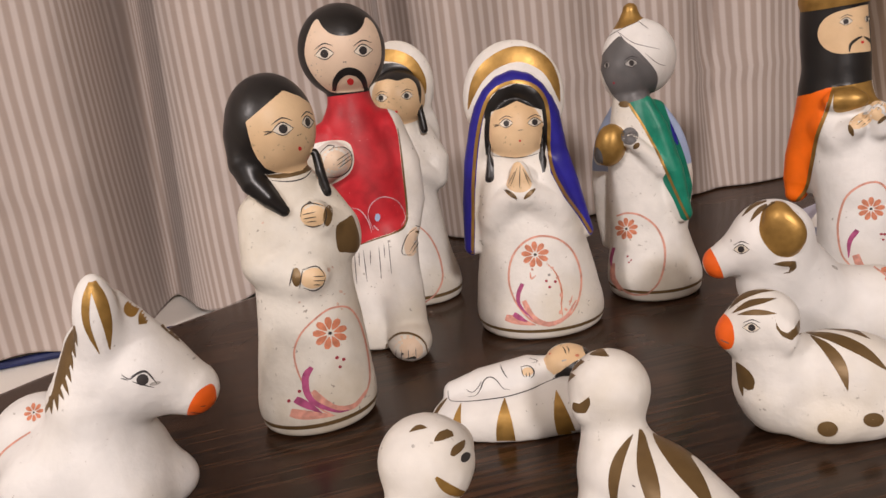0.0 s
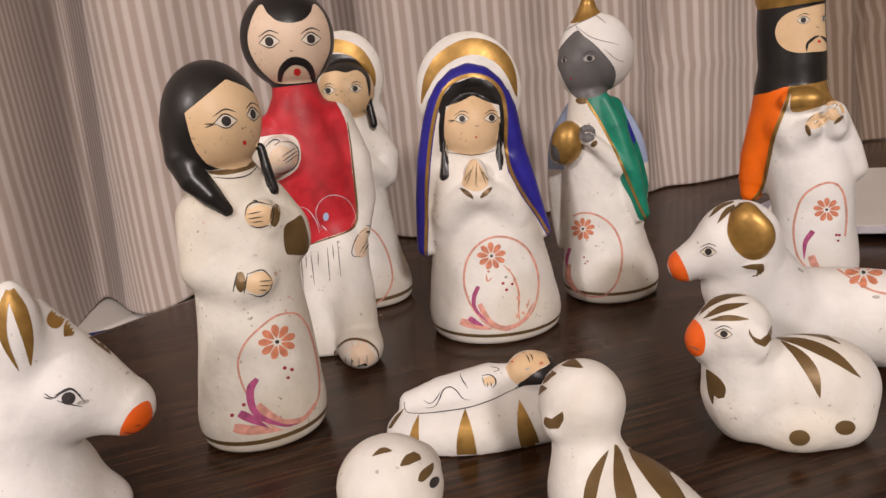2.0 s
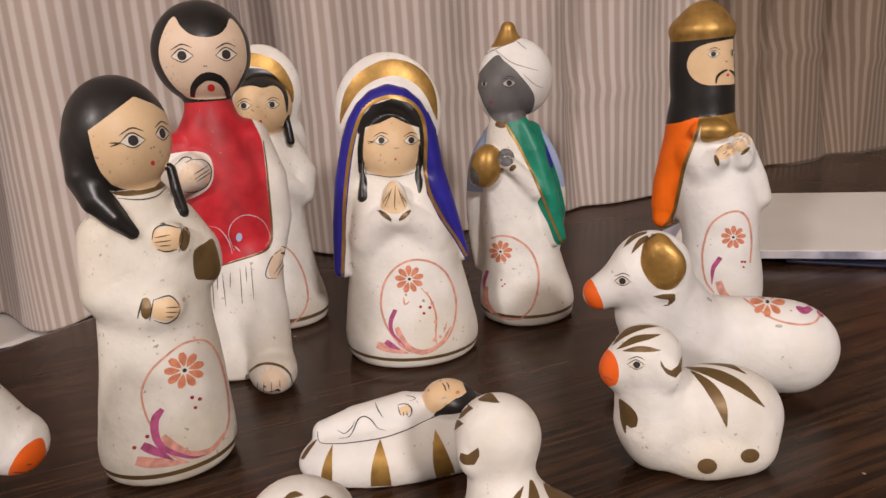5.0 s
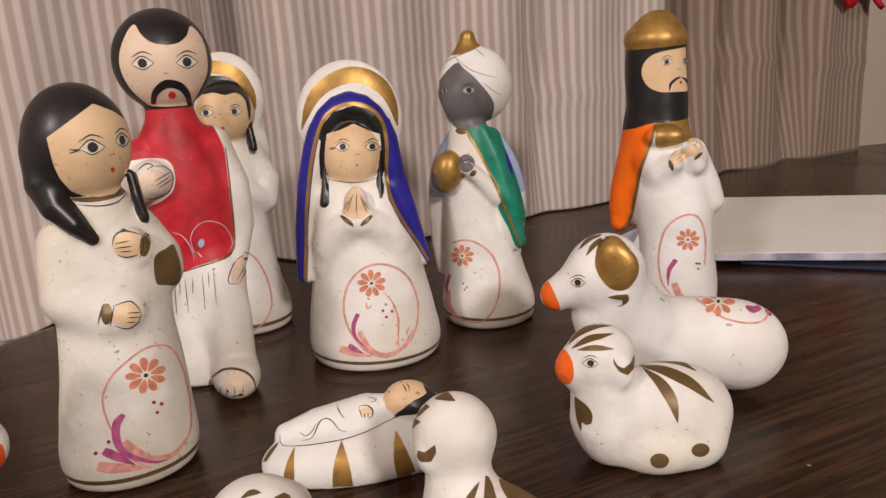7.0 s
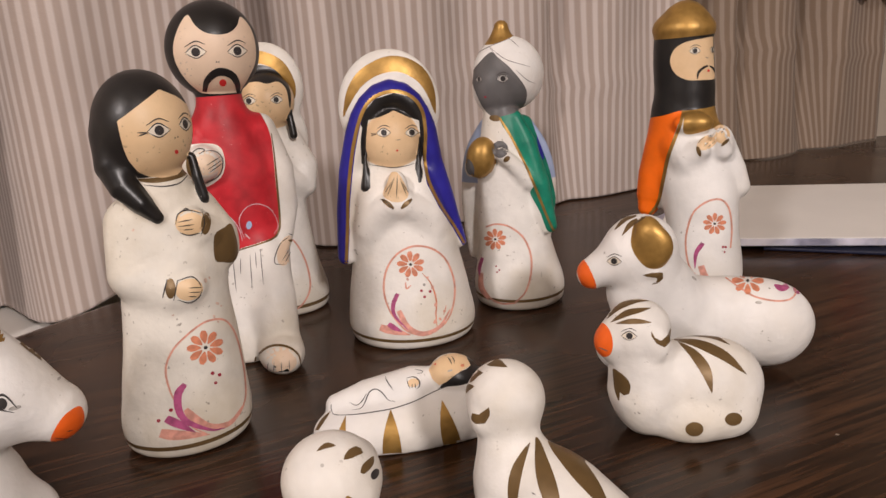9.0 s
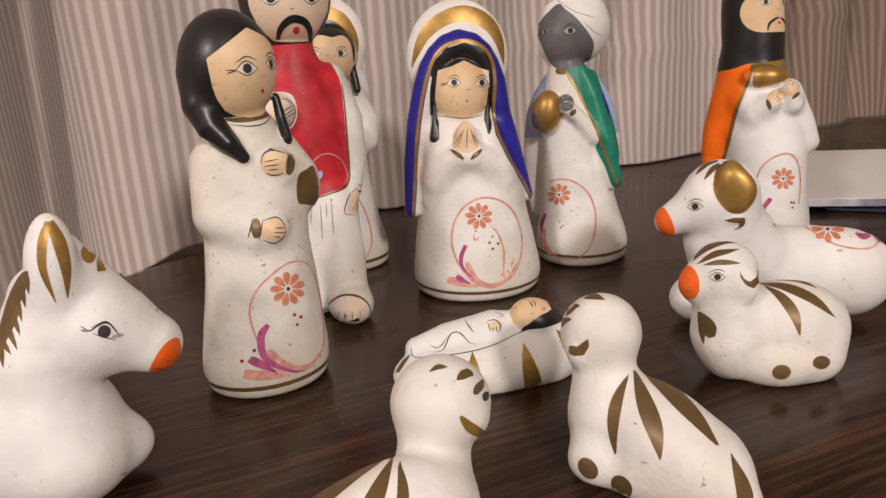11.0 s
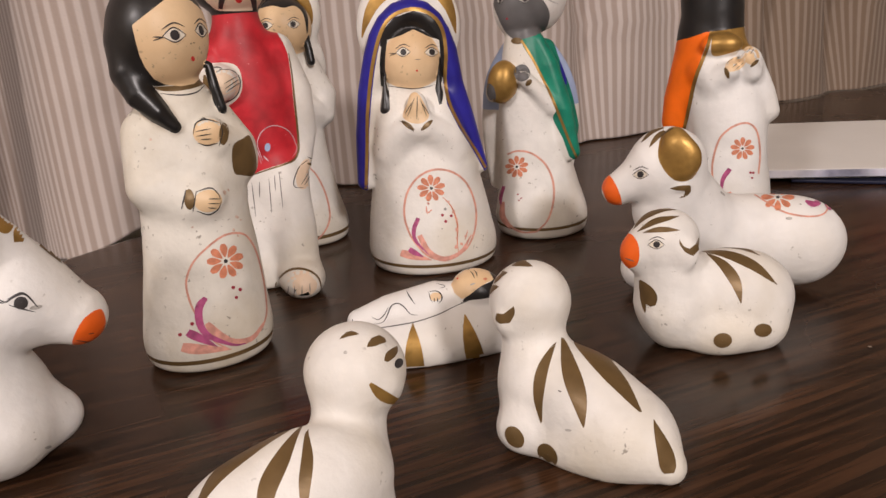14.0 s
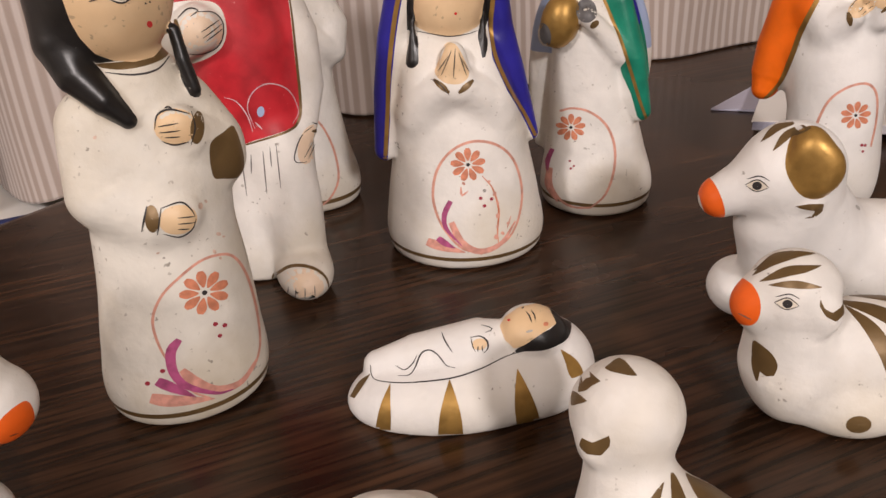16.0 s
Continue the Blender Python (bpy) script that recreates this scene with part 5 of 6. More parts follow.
def lamb_front():
    ear = egg((-0.95, -2.05, 4.2), (0.50, 0.34, 0.66))
    solid = joined(
        (egg((0.7, -0.1, 1.65), (2.8, 1.75, 2.1), (0, 0, 14)), 0.1), (egg((1.75, 0.4, 1.3), (1.6, 1.75, 1.8)), 0.8),
        (egg((-1.4, -0.85, 1.1), (1.35, 1.6, 1.6)), 0.8), (limb((-1.55, -0.9, 1.8, 1.55), (-1.8, -1.2, 3.9, 1.22)), 0.6),
        (egg((-1.78, -1.2, 4.62), (1.37, 1.27, 1.2)), 0.4), (egg((-2.9, -1.4, 4.0), (0.74, 0.75, 0.8)), 0.5), (ear, 0.4),
        (egg((0.3, -1.6, 0.5), (1.6, 0.75, 0.9)), 0.5), (egg((2.1, -0.6, 0.6), (1.0, 0.8, 0.9)), 0.8), (egg((1.2, -1.0, 0.3), (1.8, 0.75, 0.9), (0, 0, 18)), 0.6),
    )
    f = Figure("lamb_figurine", solid, ((-4.2, -2.6, 0), (4, 2.4, 6.2)), 0.136, 0.303, -26.1, 32.0, 17.5, "white", 0.095)
    f.area("nose", [(-3.64, 4.25), (-3.86, 3.79), (-3.85, 3.13), (-3.59, 2.62), (-3.17, 2.62), (-3.00, 3.05), (-3.06, 3.70), (-3.31, 4.16)], front=1.2)
    f.stroke("grey_line", 0.05, (-3.59, 3.02), (-3.21, 2.85))
    f.eye((-2.29, 3.64), 0.36, 0.05, brow=True)
    f.stroke("bronze", 0.22, (-3.23, 4.42), (-2.72, 4.96), (-2.03, 5.29), (-1.40, 5.36), end=0.05, start=0.05, across=3)
    f.stroke("bronze", 0.3, (-3.07, 4.27), (-2.37, 4.72), (-1.80, 4.89), (-1.31, 5.02), end=0.05, start=0.05, across=3)
    f.stroke("bronze", 0.27, (-2.84, 4.21), (-2.15, 4.34), (-1.31, 4.33), end=0.1, start=0.05, across=3)
    f.stroke("bronze", 0.14, (-3.18, 4.58), (-2.60, 5.14), (-2.07, 5.39), end=0.05, start=0.05, across=3)
    f.area("bronze", [(-1.35, 4.05), (-1.17, 3.60), (-0.90, 3.46), (-0.63, 3.71), (-0.46, 4.15), (-0.43, 3.54), (-0.72, 3.14), (-1.08, 3.30), (-1.31, 3.65)], sharp=True)
    for pts in (((-0.41, 3.70), (0.42, 3.90), (1.29, 3.84), (2.11, 3.44)), ((-0.28, 3.60), (0.65, 3.46), (1.74, 2.97), (2.82, 2.04)), ((-0.12, 3.51), (0.55, 2.94), (1.06, 2.16), (1.37, 1.02))):
        f.leaf("bronze", 0.5 if pts[3][1] < 3.2 else 0.28, *pts, front=1.4)
    f.stroke("bronze", 0.66, (-2.95, 2.0), (-2.62, 1.35), (-2.38, 0.72), start=0.1, end=0.35, belly=0.65, across=6)
    f.stroke("bronze", 0.22, (-2.92, 1.65), (-2.81, 1.06), (-2.72, 0.41), start=0.2, end=0.2, across=3)
    f.spot("bronze", (0.63, -0.81), 0.40, 0.36, turn=25)
    f.spot("bronze", (2.30, -0.16), 0.38, 0.32, turn=25)
    return f.finish("small white clay lamb figurine with orange nose and bronze leaf strokes", "figurine", GROUP)


def ox():
    ear = joined((egg((-1.3, -4.05, 7.2), (0.90, 0.42, 1.0), (0, -14, 0)), 0.1), (egg((-1.55, -3.75, 8.0), (0.5, 0.4, 0.55), (0, -14, 0)), 0.5))
    solid = joined(
        (egg((2.4, 0.1, 2.1), (3.9, 2.0, 2.3)), 0.1), (egg((4.4, 0.1, 2.0), (2.0, 1.9, 2.05)), 0.8),
        (limb((0.0, -0.5, 2.4, 2.05), (-1.6, -2.2, 5.3, 1.75)), 0.9), (limb((-1.5, -1.5, 1.6, 1.4), (-2.2, -2.3, 4.2, 1.3)), 0.7),
        (egg((-1.85, -2.85, 6.65), (1.75, 1.45, 1.75)), 0.5), (limb((-2.55, -3.0, 6.4, 1.2), (-4.12, -3.0, 5.5, 0.78)), 0.5),
        (ear, 0.15), (egg((-1.35, -3.85, 5.85), (0.5, 0.35, 0.3)), 0.15),
        (egg((-2.75, -1.1, 0.85), (1.4, 1.6, 1.15)), 0.6), (egg((-1.0, -1.2, 1.0), (1.8, 1.0, 1.05)), 0.6),
    )
    f = Figure("ox_figurine", solid, ((-5.6, -5.2, 0), (7, 2.8, 8.9)), 0.165, 0.360, -26.2, 38.4, 17.5, "bright", 0.12)
    f.area("nose", [(-5.11, 5.35), (-5.33, 4.72), (-5.15, 3.97), (-4.68, 3.37), (-4.32, 3.29), (-4.34, 3.84), (-4.63, 4.64), (-4.90, 5.17)], front=1.2)
    f.near("gold", ear, 0.10)
    f.stroke("gold", 0.45, (-2.12, 6.81), (-1.93, 7.09), (-1.60, 7.34), start=0.8, end=0.4, across=4)
    f.eye((-3.41, 5.14), 0.4, 0.0)
    f.stroke("bronze", 0.2, (-3.36, 6.83), (-2.83, 7.37), (-2.25, 7.60), start=0.05, end=0.4, across=3)
    f.stroke("bronze", 0.26, (-2.99, 6.54), (-2.51, 7.17), (-1.85, 7.54), start=0.05, end=0.4, across=3)
    f.stroke("bronze", 0.12, (-3.58, 7.00), (-3.04, 7.51), (-2.51, 7.74), start=0.05, end=0.4, across=3)
    f.area("bronze", [(-2.04, 4.38), (-1.51, 4.54), (-0.94, 4.58), (-0.91, 4.24), (-1.14, 3.97), (-1.56, 3.87), (-1.25, 4.08), (-1.20, 4.26), (-1.59, 4.28)], sharp=True)
    f.stroke("oval", 0.10, (2.24, 4.41), (2.87, 3.92), (3.62, 3.43), (4.59, 3.22), (5.30, 3.33), (5.56, 3.73), (5.38, 4.14), start=0.8, end=0.8)
    f.flower((3.30, 4.27), 0.75, 8)
    f.stroke("purple", 0.34, (4.55, 4.08), (4.92, 3.90), (5.26, 4.13), start=0.3, end=0.7, across=3)
    f.stroke("purple", 0.2, (5.45, 3.95), (5.71, 3.62), across=3)
    f.spot("stain", (3.83, 3.10), 0.16, 0.08)
    f.spot("stain", (0.67, 4.31), 0.16, 0.06, turn=-40)
    return f.finish("white clay ox figurine with gold ear, orange muzzle, lying down", "figurine", GROUP)


def infant():
    head = egg((2.95, 0.05, 2.15), (1.24, 1.12, 1.02), (0, 25, 12))
    child = limb((-2.5, 0.1, 1.15, 0.55), (-1.1, 0.05, 1.45, 0.82), (1.0, 0.05, 1.8, 0.95), (2.2, 0.1, 1.95, 0.7))
    solid = joined(
        (egg((0.5, -0.1, 0.3), (4.2, 2.15, 1.55), (0, -4, 4)), 0.1), (egg((3.1, 0.4, 0.7), (2.0, 1.9, 1.75), (0, 0, 0)), 0.8),
        (child, 0.3), (head, 0.12),
    )
    f = Figure("infant_figurine", solid, ((-4.6, -3, 0), (6.2, 3, 4.6)), 0.010, 0.333, -8.2, 22.7, 17.6, "bright", 0.1)
    f.area("black", [(3.26, 3.47), (3.80, 3.26), (4.16, 2.73), (4.23, 2.27), (4.03, 1.81), (3.35, 1.47), (2.55, 1.45), (2.16, 1.38), (2.85, 2.00), (3.66, 2.53)], front=1.0)
    f.area("skin", [(3.23, 3.45), (3.38, 3.39), (3.72, 2.55), (3.04, 2.04), (2.61, 1.71), (2.26, 1.59), (1.93, 1.99), (1.76, 2.58), (1.94, 2.94), (2.42, 3.30)], sharp=True, front=0.8)
    f.stroke("line", 0.05, (2.67, 3.10), (2.79, 2.89), (2.87, 2.63), lift=0.015)
    f.stroke("line", 0.05, (2.84, 3.13), (2.96, 2.92), (2.98, 2.72), lift=0.015)
    f.stroke("line", 0.045, (2.52, 3.22), (2.61, 3.28), lift=0.015)
    f.spot("lip", (2.09, 2.79), 0.05)
    f.spot("petal", (3.35, 2.55), 0.09)
    f.spot("stain", (2.79, 2.29), 0.12, 0.05, turn=15)
    f.spot("skin", (1.06, 1.86), 0.26, 0.24)
    f.stroke("line", 0.065, (0.75, 2.16), (1.09, 2.19), (1.32, 1.96), (1.33, 1.67), (1.19, 1.49), lift=0.016)
    f.stroke("line", 0.04, (0.77, 2.13), (0.82, 1.78), (0.91, 1.56), lift=0.016)
    f.stroke("line", 0.045, (1.00, 1.79), (0.99, 1.55), lift=0.016)
    f.stroke("line", 0.045, (1.14, 1.80), (1.15, 1.54), lift=0.016)
    f.stroke("line", 0.04, (1.12, 2.65), (1.41, 2.54), (1.50, 2.42), (1.25, 2.34), lift=0.016)
    f.stroke("line", 0.065, (-2.79, 1.22), (-2.79, 0.80), (-2.61, 0.54), (-1.98, 0.40), (-1.18, 0.37), (0.04, 0.47), (1.05, 0.80), (1.86, 1.23), (2.36, 1.42), (2.85, 1.53), lift=0.014)
    f.stroke("line", 0.06, (-1.86, 0.69), (-1.46, 0.71), (-1.24, 1.02), (-1.00, 1.58), (-0.70, 1.73), (-0.41, 1.50), (-0.14, 1.04), (0.18, 0.90), lift=0.014)
    f.stroke("line", 0.05, (-1.92, 1.16), (-1.62, 0.94), (-1.32, 1.19), (-1.14, 1.54), lift=0.014)
    f.stroke("line", 0.05, (-0.23, 2.43), (-0.13, 2.07), (0.10, 1.58), lift=0.014)
    f.stroke("gold", 0.55, (-2.17, 0.36), (-2.41, -0.61), (-2.65, -2.08), start=0.03, end=0.9, belly=0.9, across=4)
    f.stroke("gold", 0.92, (-0.05, 0.40), (-0.08, -0.77), (-0.13, -2.47), start=0.03, end=0.95, belly=0.9, across=4)
    f.stroke("gold", 0.86, (2.37, 0.71), (2.57, -0.56), (2.82, -2.07), start=0.03, end=0.95, belly=0.9, across=4)
    f.stroke("gold", 0.5, (3.88, 1.46), (4.25, 0.91), (4.51, 0.25), start=0.03, end=0.8, belly=0.85, across=4)
    f.stroke("bronze", 0.22, (-2.85, 0.83), (-3.19, 0.45), (-3.57, -0.15), start=0.1, end=0.8, across=3)
    f.stroke("bronze", 0.16, (4.30, 2.52), (4.60, 2.41), (4.90, 2.11), start=0.1, end=0.2, across=3)
    return f.finish("white clay sleeping infant figurine with gold wedge strokes", "figurine", GROUP)


def lamb_side():
    ear = egg((-2.55, 0.95, 4.1), (0.5, 0.55, 0.6))
    solid = joined(
        (egg((0.15, 0.45, 1.35), (2.85, 1.7, 1.75), (0, 20, -26)), 0.1), (egg((1.55, -0.3, 0.75), (1.6, 1.45, 1.3), (0, 0, -20)), 0.8), (limb((1.9, -0.6, 0.7, 1.0), (3.05, -1.1, 0.15, 0.42)), 1.0), (egg((-0.2, -0.2, 0.2), (2.0, 1.1, 0.9), (0, 0, -22)), 0.8),
        (egg((-1.7, 1.1, 1.3), (1.35, 1.45, 1.8)), 0.7), (limb((-1.7, 1.2, 2.0, 1.22), (-1.9, 1.7, 4.0, 1.08)), 0.5),
        (egg((-1.97, 1.8, 4.5), (1.44, 1.45, 1.42)), 0.3), (egg((-2.75, 2.6, 4.1), (0.75, 0.8, 0.75)), 0.4), (ear, 0.25),
        (egg((-1.9, -0.1, 0.5), (1.0, 0.9, 0.9)), 0.5),
    )
    f = Figure("lamb_figurine", solid, ((-4, -3, 0), (4.4, 3.4, 6.8)), 0.052, 0.231, -28.1, 25.2, 14.1, "white", 0.095)
    f.leaf("bronze", 0.44, (-0.87, 3.76), (-1.21, 2.75), (-1.31, 1.69), (-1.19, 0.62), belly=0.45, front=1.6)
    f.leaf("bronze", 0.64, (-0.71, 3.91), (-0.25, 2.82), (0.14, 1.82), (0.37, 0.74), belly=0.5, front=1.6)
    f.leaf("bronze", 0.5, (-0.59, 3.97), (0.35, 3.37), (1.34, 2.50), (2.28, 1.45), belly=0.5, front=1.6)
    f.leaf("bronze", 0.3, (-0.52, 4.04), (0.16, 3.76), (0.87, 3.31), belly=0.5, front=1.6)
    f.stroke("bronze", 0.5, (2.59, 1.32), (3.02, 0.22), (3.20, -0.61), start=0.03, end=0.6, belly=0.85, across=4)
    f.spot("bronze", (-2.16, 0.08), 0.34, 0.44, turn=25)
    f.spot("bronze", (-0.97, -0.47), 0.37, 0.46, turn=25)
    f.area("bronze", [(-3.16, 5.08), (-2.94, 4.69), (-2.56, 4.67), (-2.16, 5.01), (-2.16, 4.69), (-2.34, 4.36), (-2.71, 4.30), (-3.03, 4.52)], sharp=True)
    f.stroke("bronze", 0.22, (-2.97, 5.69), (-2.75, 6.01), (-2.48, 6.10), start=0.1, end=0.05, across=3)
    f.stroke("bronze", 0.2, (-3.12, 5.29), (-3.01, 5.53), (-2.75, 5.62), start=0.1, end=0.05, across=3)
    f.stroke("bronze", 0.18, (-2.39, 6.33), (-2.03, 6.42), (-1.67, 6.34), start=0.1, end=0.05, across=3)
    f.stroke("grey_line", 0.05, (-0.60, 2.07), (-0.47, 2.02))
    f.spot("stain", (-0.19, 0.62), 0.12, 0.05)
    return f.finish("small white clay lamb figurine turned away, bronze leaves on its back", "figurine", GROUP)


def lamb_rear():
    ear = egg((1.6, 1.6, 4.3), (0.48, 0.5, 0.62))
    solid = joined(
        (egg((-1.1, -0.3, 1.75), (3.0, 1.75, 2.0), (0, -14, 24)), 0.1), (egg((-2.4, -0.9, 1.4), (1.8, 1.6, 1.6), (0, 0, 24)), 0.8),
        (egg((0.25, 1.2, 1.2), (1.2, 1.3, 1.8)), 0.7), (limb((0.25, 1.3, 1.9, 1.15), (0.45, 2.0, 3.8, 1.12)), 0.5),
        (egg((0.67, 2.2, 4.5), (1.54, 1.50, 1.47)), 0.3), (egg((1.25, 3.3, 4.4), (0.75, 0.75, 0.75)), 0.4), (ear, 0.25),
        (egg((0.75, 0.3, 0.6), (0.95, 1.0, 1.0)), 0.5),
    )
    f = Figure("lamb_figurine", solid, ((-5.2, -3.4, 0), (3.2, 4.4, 7)), -0.032, 0.201, -10.3, 19.6, 14.1, "white", 0.095)
    f.leaf("bronze", 0.54, (-0.82, 4.06), (-1.92, 3.57), (-2.94, 2.75), (-3.75, 1.42), belly=0.45, front=1.6)
    f.leaf("bronze", 0.58, (-0.71, 4.02), (-1.08, 3.16), (-1.46, 2.29), (-1.65, 0.62), belly=0.45, front=1.6)
    f.leaf("bronze", 0.36, (-0.54, 3.97), (-0.41, 3.12), (-0.46, 2.22), (-0.52, 1.03), belly=0.45, front=1.6)
    f.spot("bronze", (0.61, 0.36), 0.28, 0.4, turn=-30)
    f.stroke("bronze", 0.3, (-3.43, 0.74), (-3.59, 0.37), across=3)
    f.area("gold", [(1.18, 5.17), (1.50, 4.93), (1.80, 4.63), (1.87, 4.42), (1.64, 4.41), (1.34, 4.66)], front=1.5)
    f.stroke("bronze", 0.28, (1.14, 6.18), (1.36, 6.33), (1.57, 6.26), start=0.1, end=0.1, across=3)
    f.stroke("bronze", 0.24, (1.61, 5.72), (1.74, 5.96), (1.80, 6.10), start=0.4, end=0.1, across=3)
    f.stroke("bronze", 0.14, (0.40, 6.45), (0.62, 6.57), (0.89, 6.55), start=0.1, end=0.1, across=3)
    f.spot("line", (1.88, 5.62), 0.08, 0.14)
    f.spot("stain", (0.58, 6.07), 0.05)
    f.spot("stain", (-3.65, 1.00), 0.06)
    return f.finish("small white clay lamb figurine with three long bronze leaf strokes", "figurine", GROUP)


def donkey():
    ear = egg((-0.08, -0.55, 8.5), (0.85, 0.75, 1.9), (0, 6, 0))
    solid = joined(
        (egg((-2.0, 0.6, 2.1), (3.3, 2.3, 2.4), (0, 0, 20)), 0.1), (egg((-0.75, -0.1, 1.4), (2.1, 2.2, 1.85)), 0.9), (egg((1.0, 0.7, 0.9), (1.1, 1.2, 0.95)), 0.8), (egg((-3.8, 2.4, 2.7), (2.2, 2.1, 2.4)), 0.8),
        (limb((-1.2, 0.5, 3.0, 1.95), (-1.1, 0.5, 5.0, 1.8), (-0.5, 0.5, 7.2, 1.25)), 0.8),
        (egg((0.6, 0.45, 5.85), (1.95, 1.9, 1.85)), 0.5), (limb((1.0, 0.3, 5.65, 1.5), (2.65, 0.0, 4.8, 0.92)), 0.5),
        (limb((0.2, 0.5, 8.7, 0.78), (0.6, 0.45, 7.8, 1.0), (1.25, 0.4, 6.4, 1.2), (2.6, 0.05, 5.0, 0.92)), 0.7), (ear, 0.5),
    )
    f = Figure("donkey_figurine", solid, ((-6, -3.4, 0), (4.4, 3.6, 10.8)), -0.143, 0.284, 15.5, 28.6, 14.1, "bright", 0.12)
    f.area("nose", [(3.56, 4.92), (3.11, 4.80), (2.70, 4.38), (2.34, 3.75), (2.83, 3.66), (3.32, 3.91), (3.60, 4.40)], front=1.2, sharp=False)
    f.stroke("line", 0.04, (2.55, 3.95), (2.98, 3.71))
    f.stroke("line", 0.04, (3.00, 4.09), (3.18, 4.07))
    f.spot("line", (1.18, 5.79), 0.22, 0.24)
    f.stroke("line", 0.07, (0.46, 6.17), (0.72, 5.93), (0.98, 6.05), (1.36, 6.07), (1.65, 5.50), lift=0.016)
    f.stroke("line", 0.05, (0.81, 5.81), (1.09, 5.62), (1.53, 5.36), lift=0.016)
    f.stroke("line", 0.05, (0.42, 6.04), (0.67, 5.90), lift=0.016)
    f.stroke("line", 0.05, (0.79, 6.02), (1.28, 6.15), (1.56, 5.78), lift=0.016)
    f.stroke("gold", 0.30, (0.14, 10.03), (-0.16, 9.35), (-0.31, 8.41), (-0.15, 7.19), start=0.6, end=0.1, belly=0.3, across=3, lift=0.015)
    f.stroke("gold", 0.42, (0.18, 10.03), (0.35, 9.28), (0.38, 8.29), (0.24, 7.28), start=0.6, end=0.1, belly=0.3, across=3, lift=0.015)
    f.spot("gold", (1.10, 8.62), 0.22, 0.32, turn=10)
    f.stroke("gold", 0.32, (1.50, 8.55), (1.46, 8.20), (1.42, 7.94), start=0.4, end=0.8, across=4)
    f.stroke("bronze", 0.17, (1.36, 8.92), (1.73, 8.17), (2.17, 7.48), (2.52, 6.90), start=0.1, end=0.05, across=4)
    f.stroke("bronze", 0.12, (1.45, 8.99), (1.70, 8.57), (1.96, 8.13), start=0.1, end=0.05, across=3)
    f.area("bronze", [(-0.78, 8.49), (-1.22, 8.18), (-1.67, 7.48), (-2.09, 6.57), (-2.41, 5.84), (-2.95, 5.15), (-2.70, 5.25), (-2.39, 5.59), (-2.18, 5.79), (-1.80, 6.31), (-1.45, 6.84), (-1.24, 7.40), (-0.98, 7.84)], front=1.8)
    for pts in (((-0.88, 8.31), (-0.91, 7.65)), ((-1.11, 7.87), (-1.12, 7.18)), ((-1.34, 7.42), (-1.32, 6.72)), ((-1.56, 6.96), (-1.47, 6.24)), ((-1.79, 6.55), (-1.65, 5.75)), ((-2.07, 6.17), (-1.87, 5.62)), ((-2.14, 5.98), (-2.19, 5.22)), ((-2.38, 5.83), (-2.47, 5.14))):
        f.stroke("bronze", 0.2, *pts, start=0.9, end=0.05, belly=0.1, across=3)
    f.flower((-3.45, 5.2), 0.34, 8)
    f.stroke("oval", 0.08, (-5.4, 3.3), (-4.8, 3.9), (-4.2, 4.25), (-3.6, 4.5), start=0.8, end=0.8)
    f.spot("stain", (0.83, 0.03), 0.09, 0.06)
    f.spot("stain", (1.59, 5.52), 0.2, 0.08)
    f.spot("stain", (2.98, 6.11), 0.05)
    return f.finish("white clay donkey figurine lying down, gold ears and orange nose", "figurine", GROUP)


for build in (woman, joseph, angel, mary, turban_king, crowned_king, lamb_front, ox, infant, lamb_side, lamb_rear, donkey):
    build()


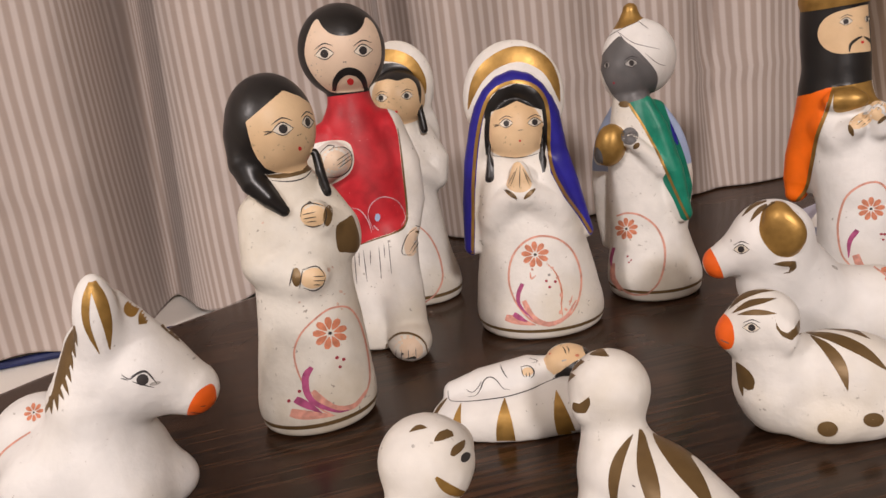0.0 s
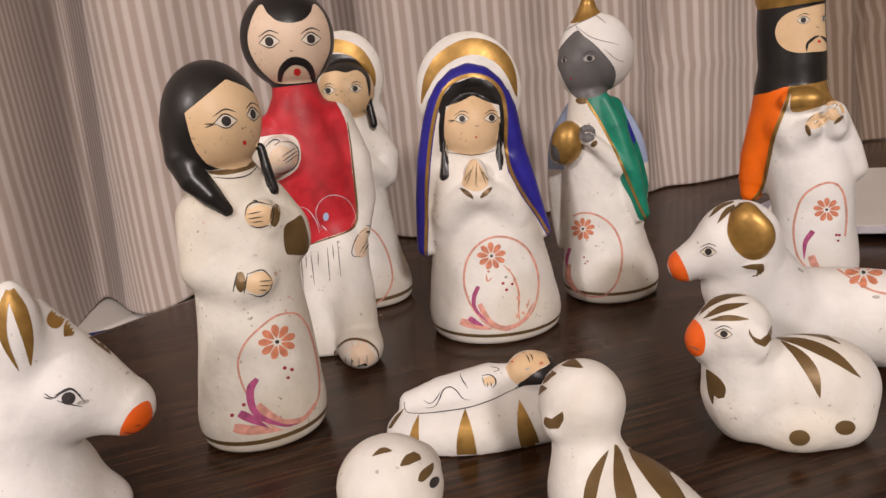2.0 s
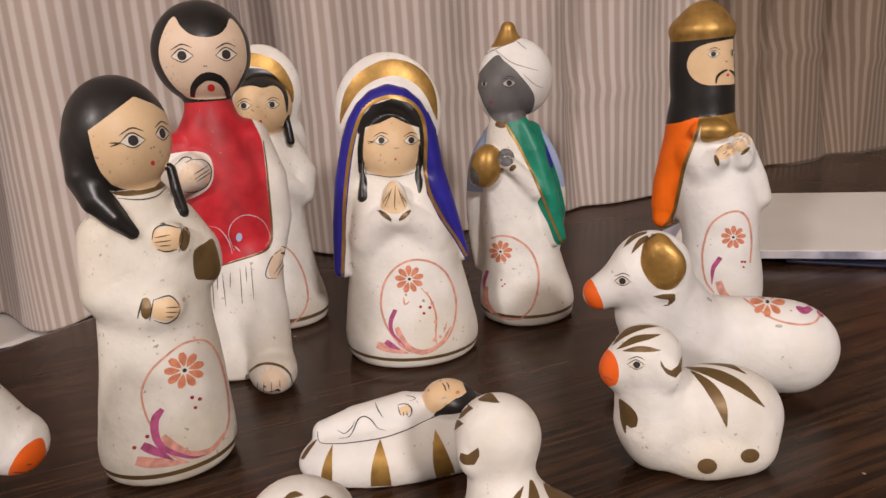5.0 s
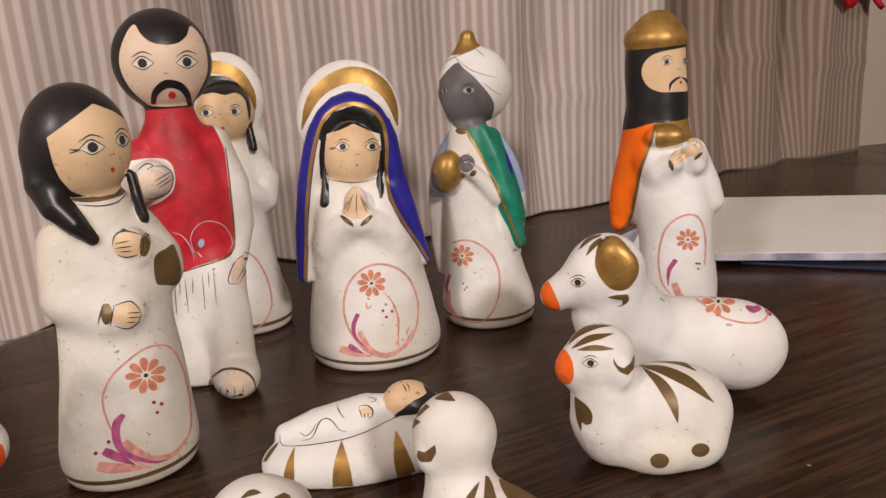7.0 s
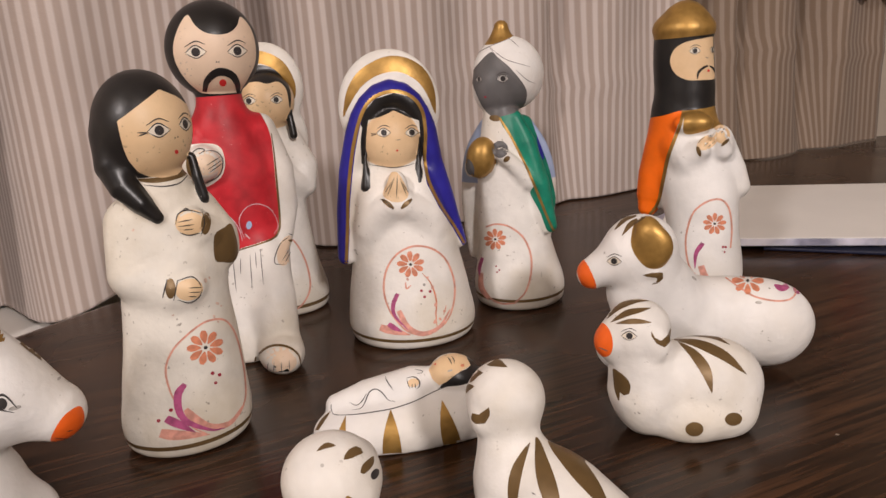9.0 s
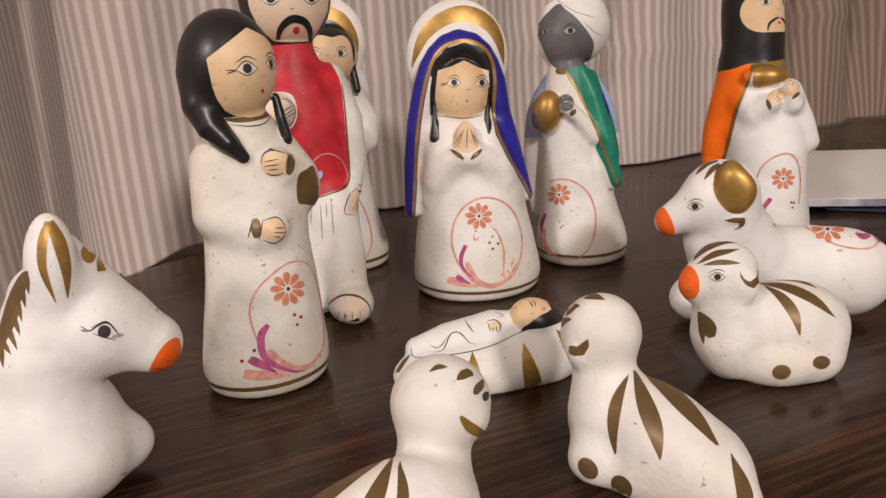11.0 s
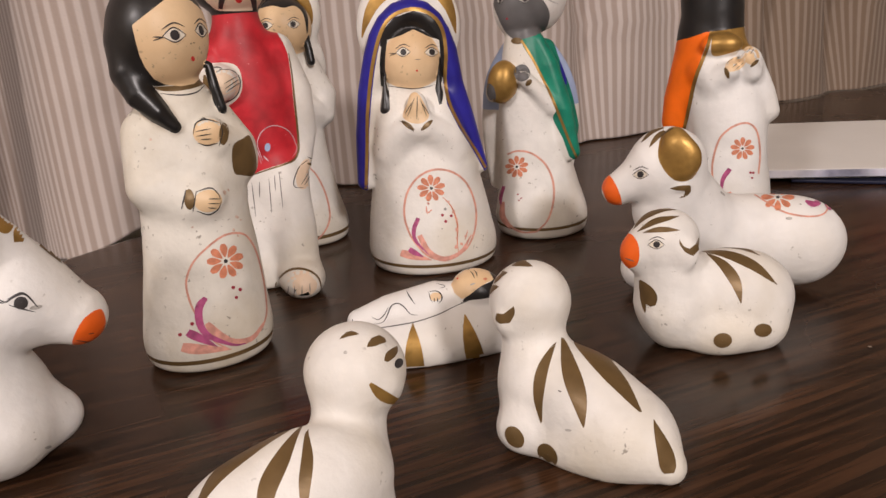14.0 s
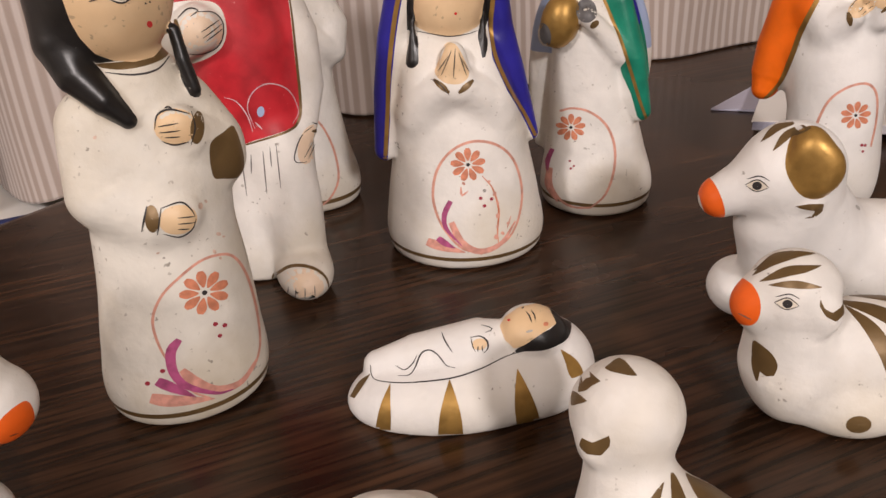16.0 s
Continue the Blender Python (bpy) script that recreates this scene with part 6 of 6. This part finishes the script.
# ---- loose things ----
def book():
    b = tagged(new("magazine"), "white magazine with blue printed edge lying on the table", "magazine")
    b.matrix_world = pose(0.243, 0.552, 0, 0, 0, -23.0)
    mesh_object("pages", box_mesh((0.002, 0, 0.0032), (0.47, 0.182, 0.0095), 0.001), PAPER, b)
    mesh_object("cover", box_mesh((0, -0.003, 0.0098), (0.472, 0.185, 0.0108), 0.0003, 1), PAPER, b)
    mesh_object("printed_edge", box_mesh((0.001, -0.0046, 0.0052), (0.471, -0.0031, 0.0106), 0.0003, 1), PRINT, b, "blue printed strip")
    for part_of in b.children:
        for v in part_of.data.vertices:
            v.co.x += 0.20 * v.co.y
    return b


book()
under = tagged(mesh_object("booklet", box_mesh((0, 0, 0.0006), (0.30, 0.14, 0.0028), 0.0006), NAVY), "thin dark blue booklet under the magazine", "booklet")
under.matrix_world = pose(0.318, 0.520, 0, 0, 0, -33.0)
bm = bmesh.new()
low = [bm.verts.new((x, y, 0.0004)) for x, y in ((0, 0), (0.075, -0.036), (0.16, 0.03), (0.085, 0.062))]
high = [bm.verts.new((v.co.x, v.co.y, 0.0016 + 0.02 * v.co.x)) for v in low]
bm.faces.new(high)
bm.faces.new(low[::-1])
for i in range(4):
    bm.faces.new((low[i], low[(i + 1) % 4], high[(i + 1) % 4], high[i]))
leaflet = tagged(mesh_object("leaflet", bm, LILAC_PAPER), "pale lilac paper leaflet lying beside the magazine", "leaflet")
leaflet.matrix_world = pose(0.243, 0.606, 0)
bm = bmesh.new()
bmesh.ops.create_grid(bm, x_segments=14, y_segments=10, size=0.5)
for v in bm.verts:
    x, y = v.co.x, v.co.y
    v.co = Vector((x * 0.07, y * 0.05 + 0.008 * math.sin(x * 9), 0.004 * math.sin(y * 14 + x * 6) + 0.02 * x * x))
bow = mesh_object("red_bow", bm, RED_CLOTH, smooth=True)
bow.matrix_world = pose(0.688, 0.873, 0.208, 90, 0, 15)
bow.modifiers.new("cloth thickness", "SOLIDIFY").thickness = 0.006
tagged(bow, "small red cloth bow pinned to the striped curtain", "bow")
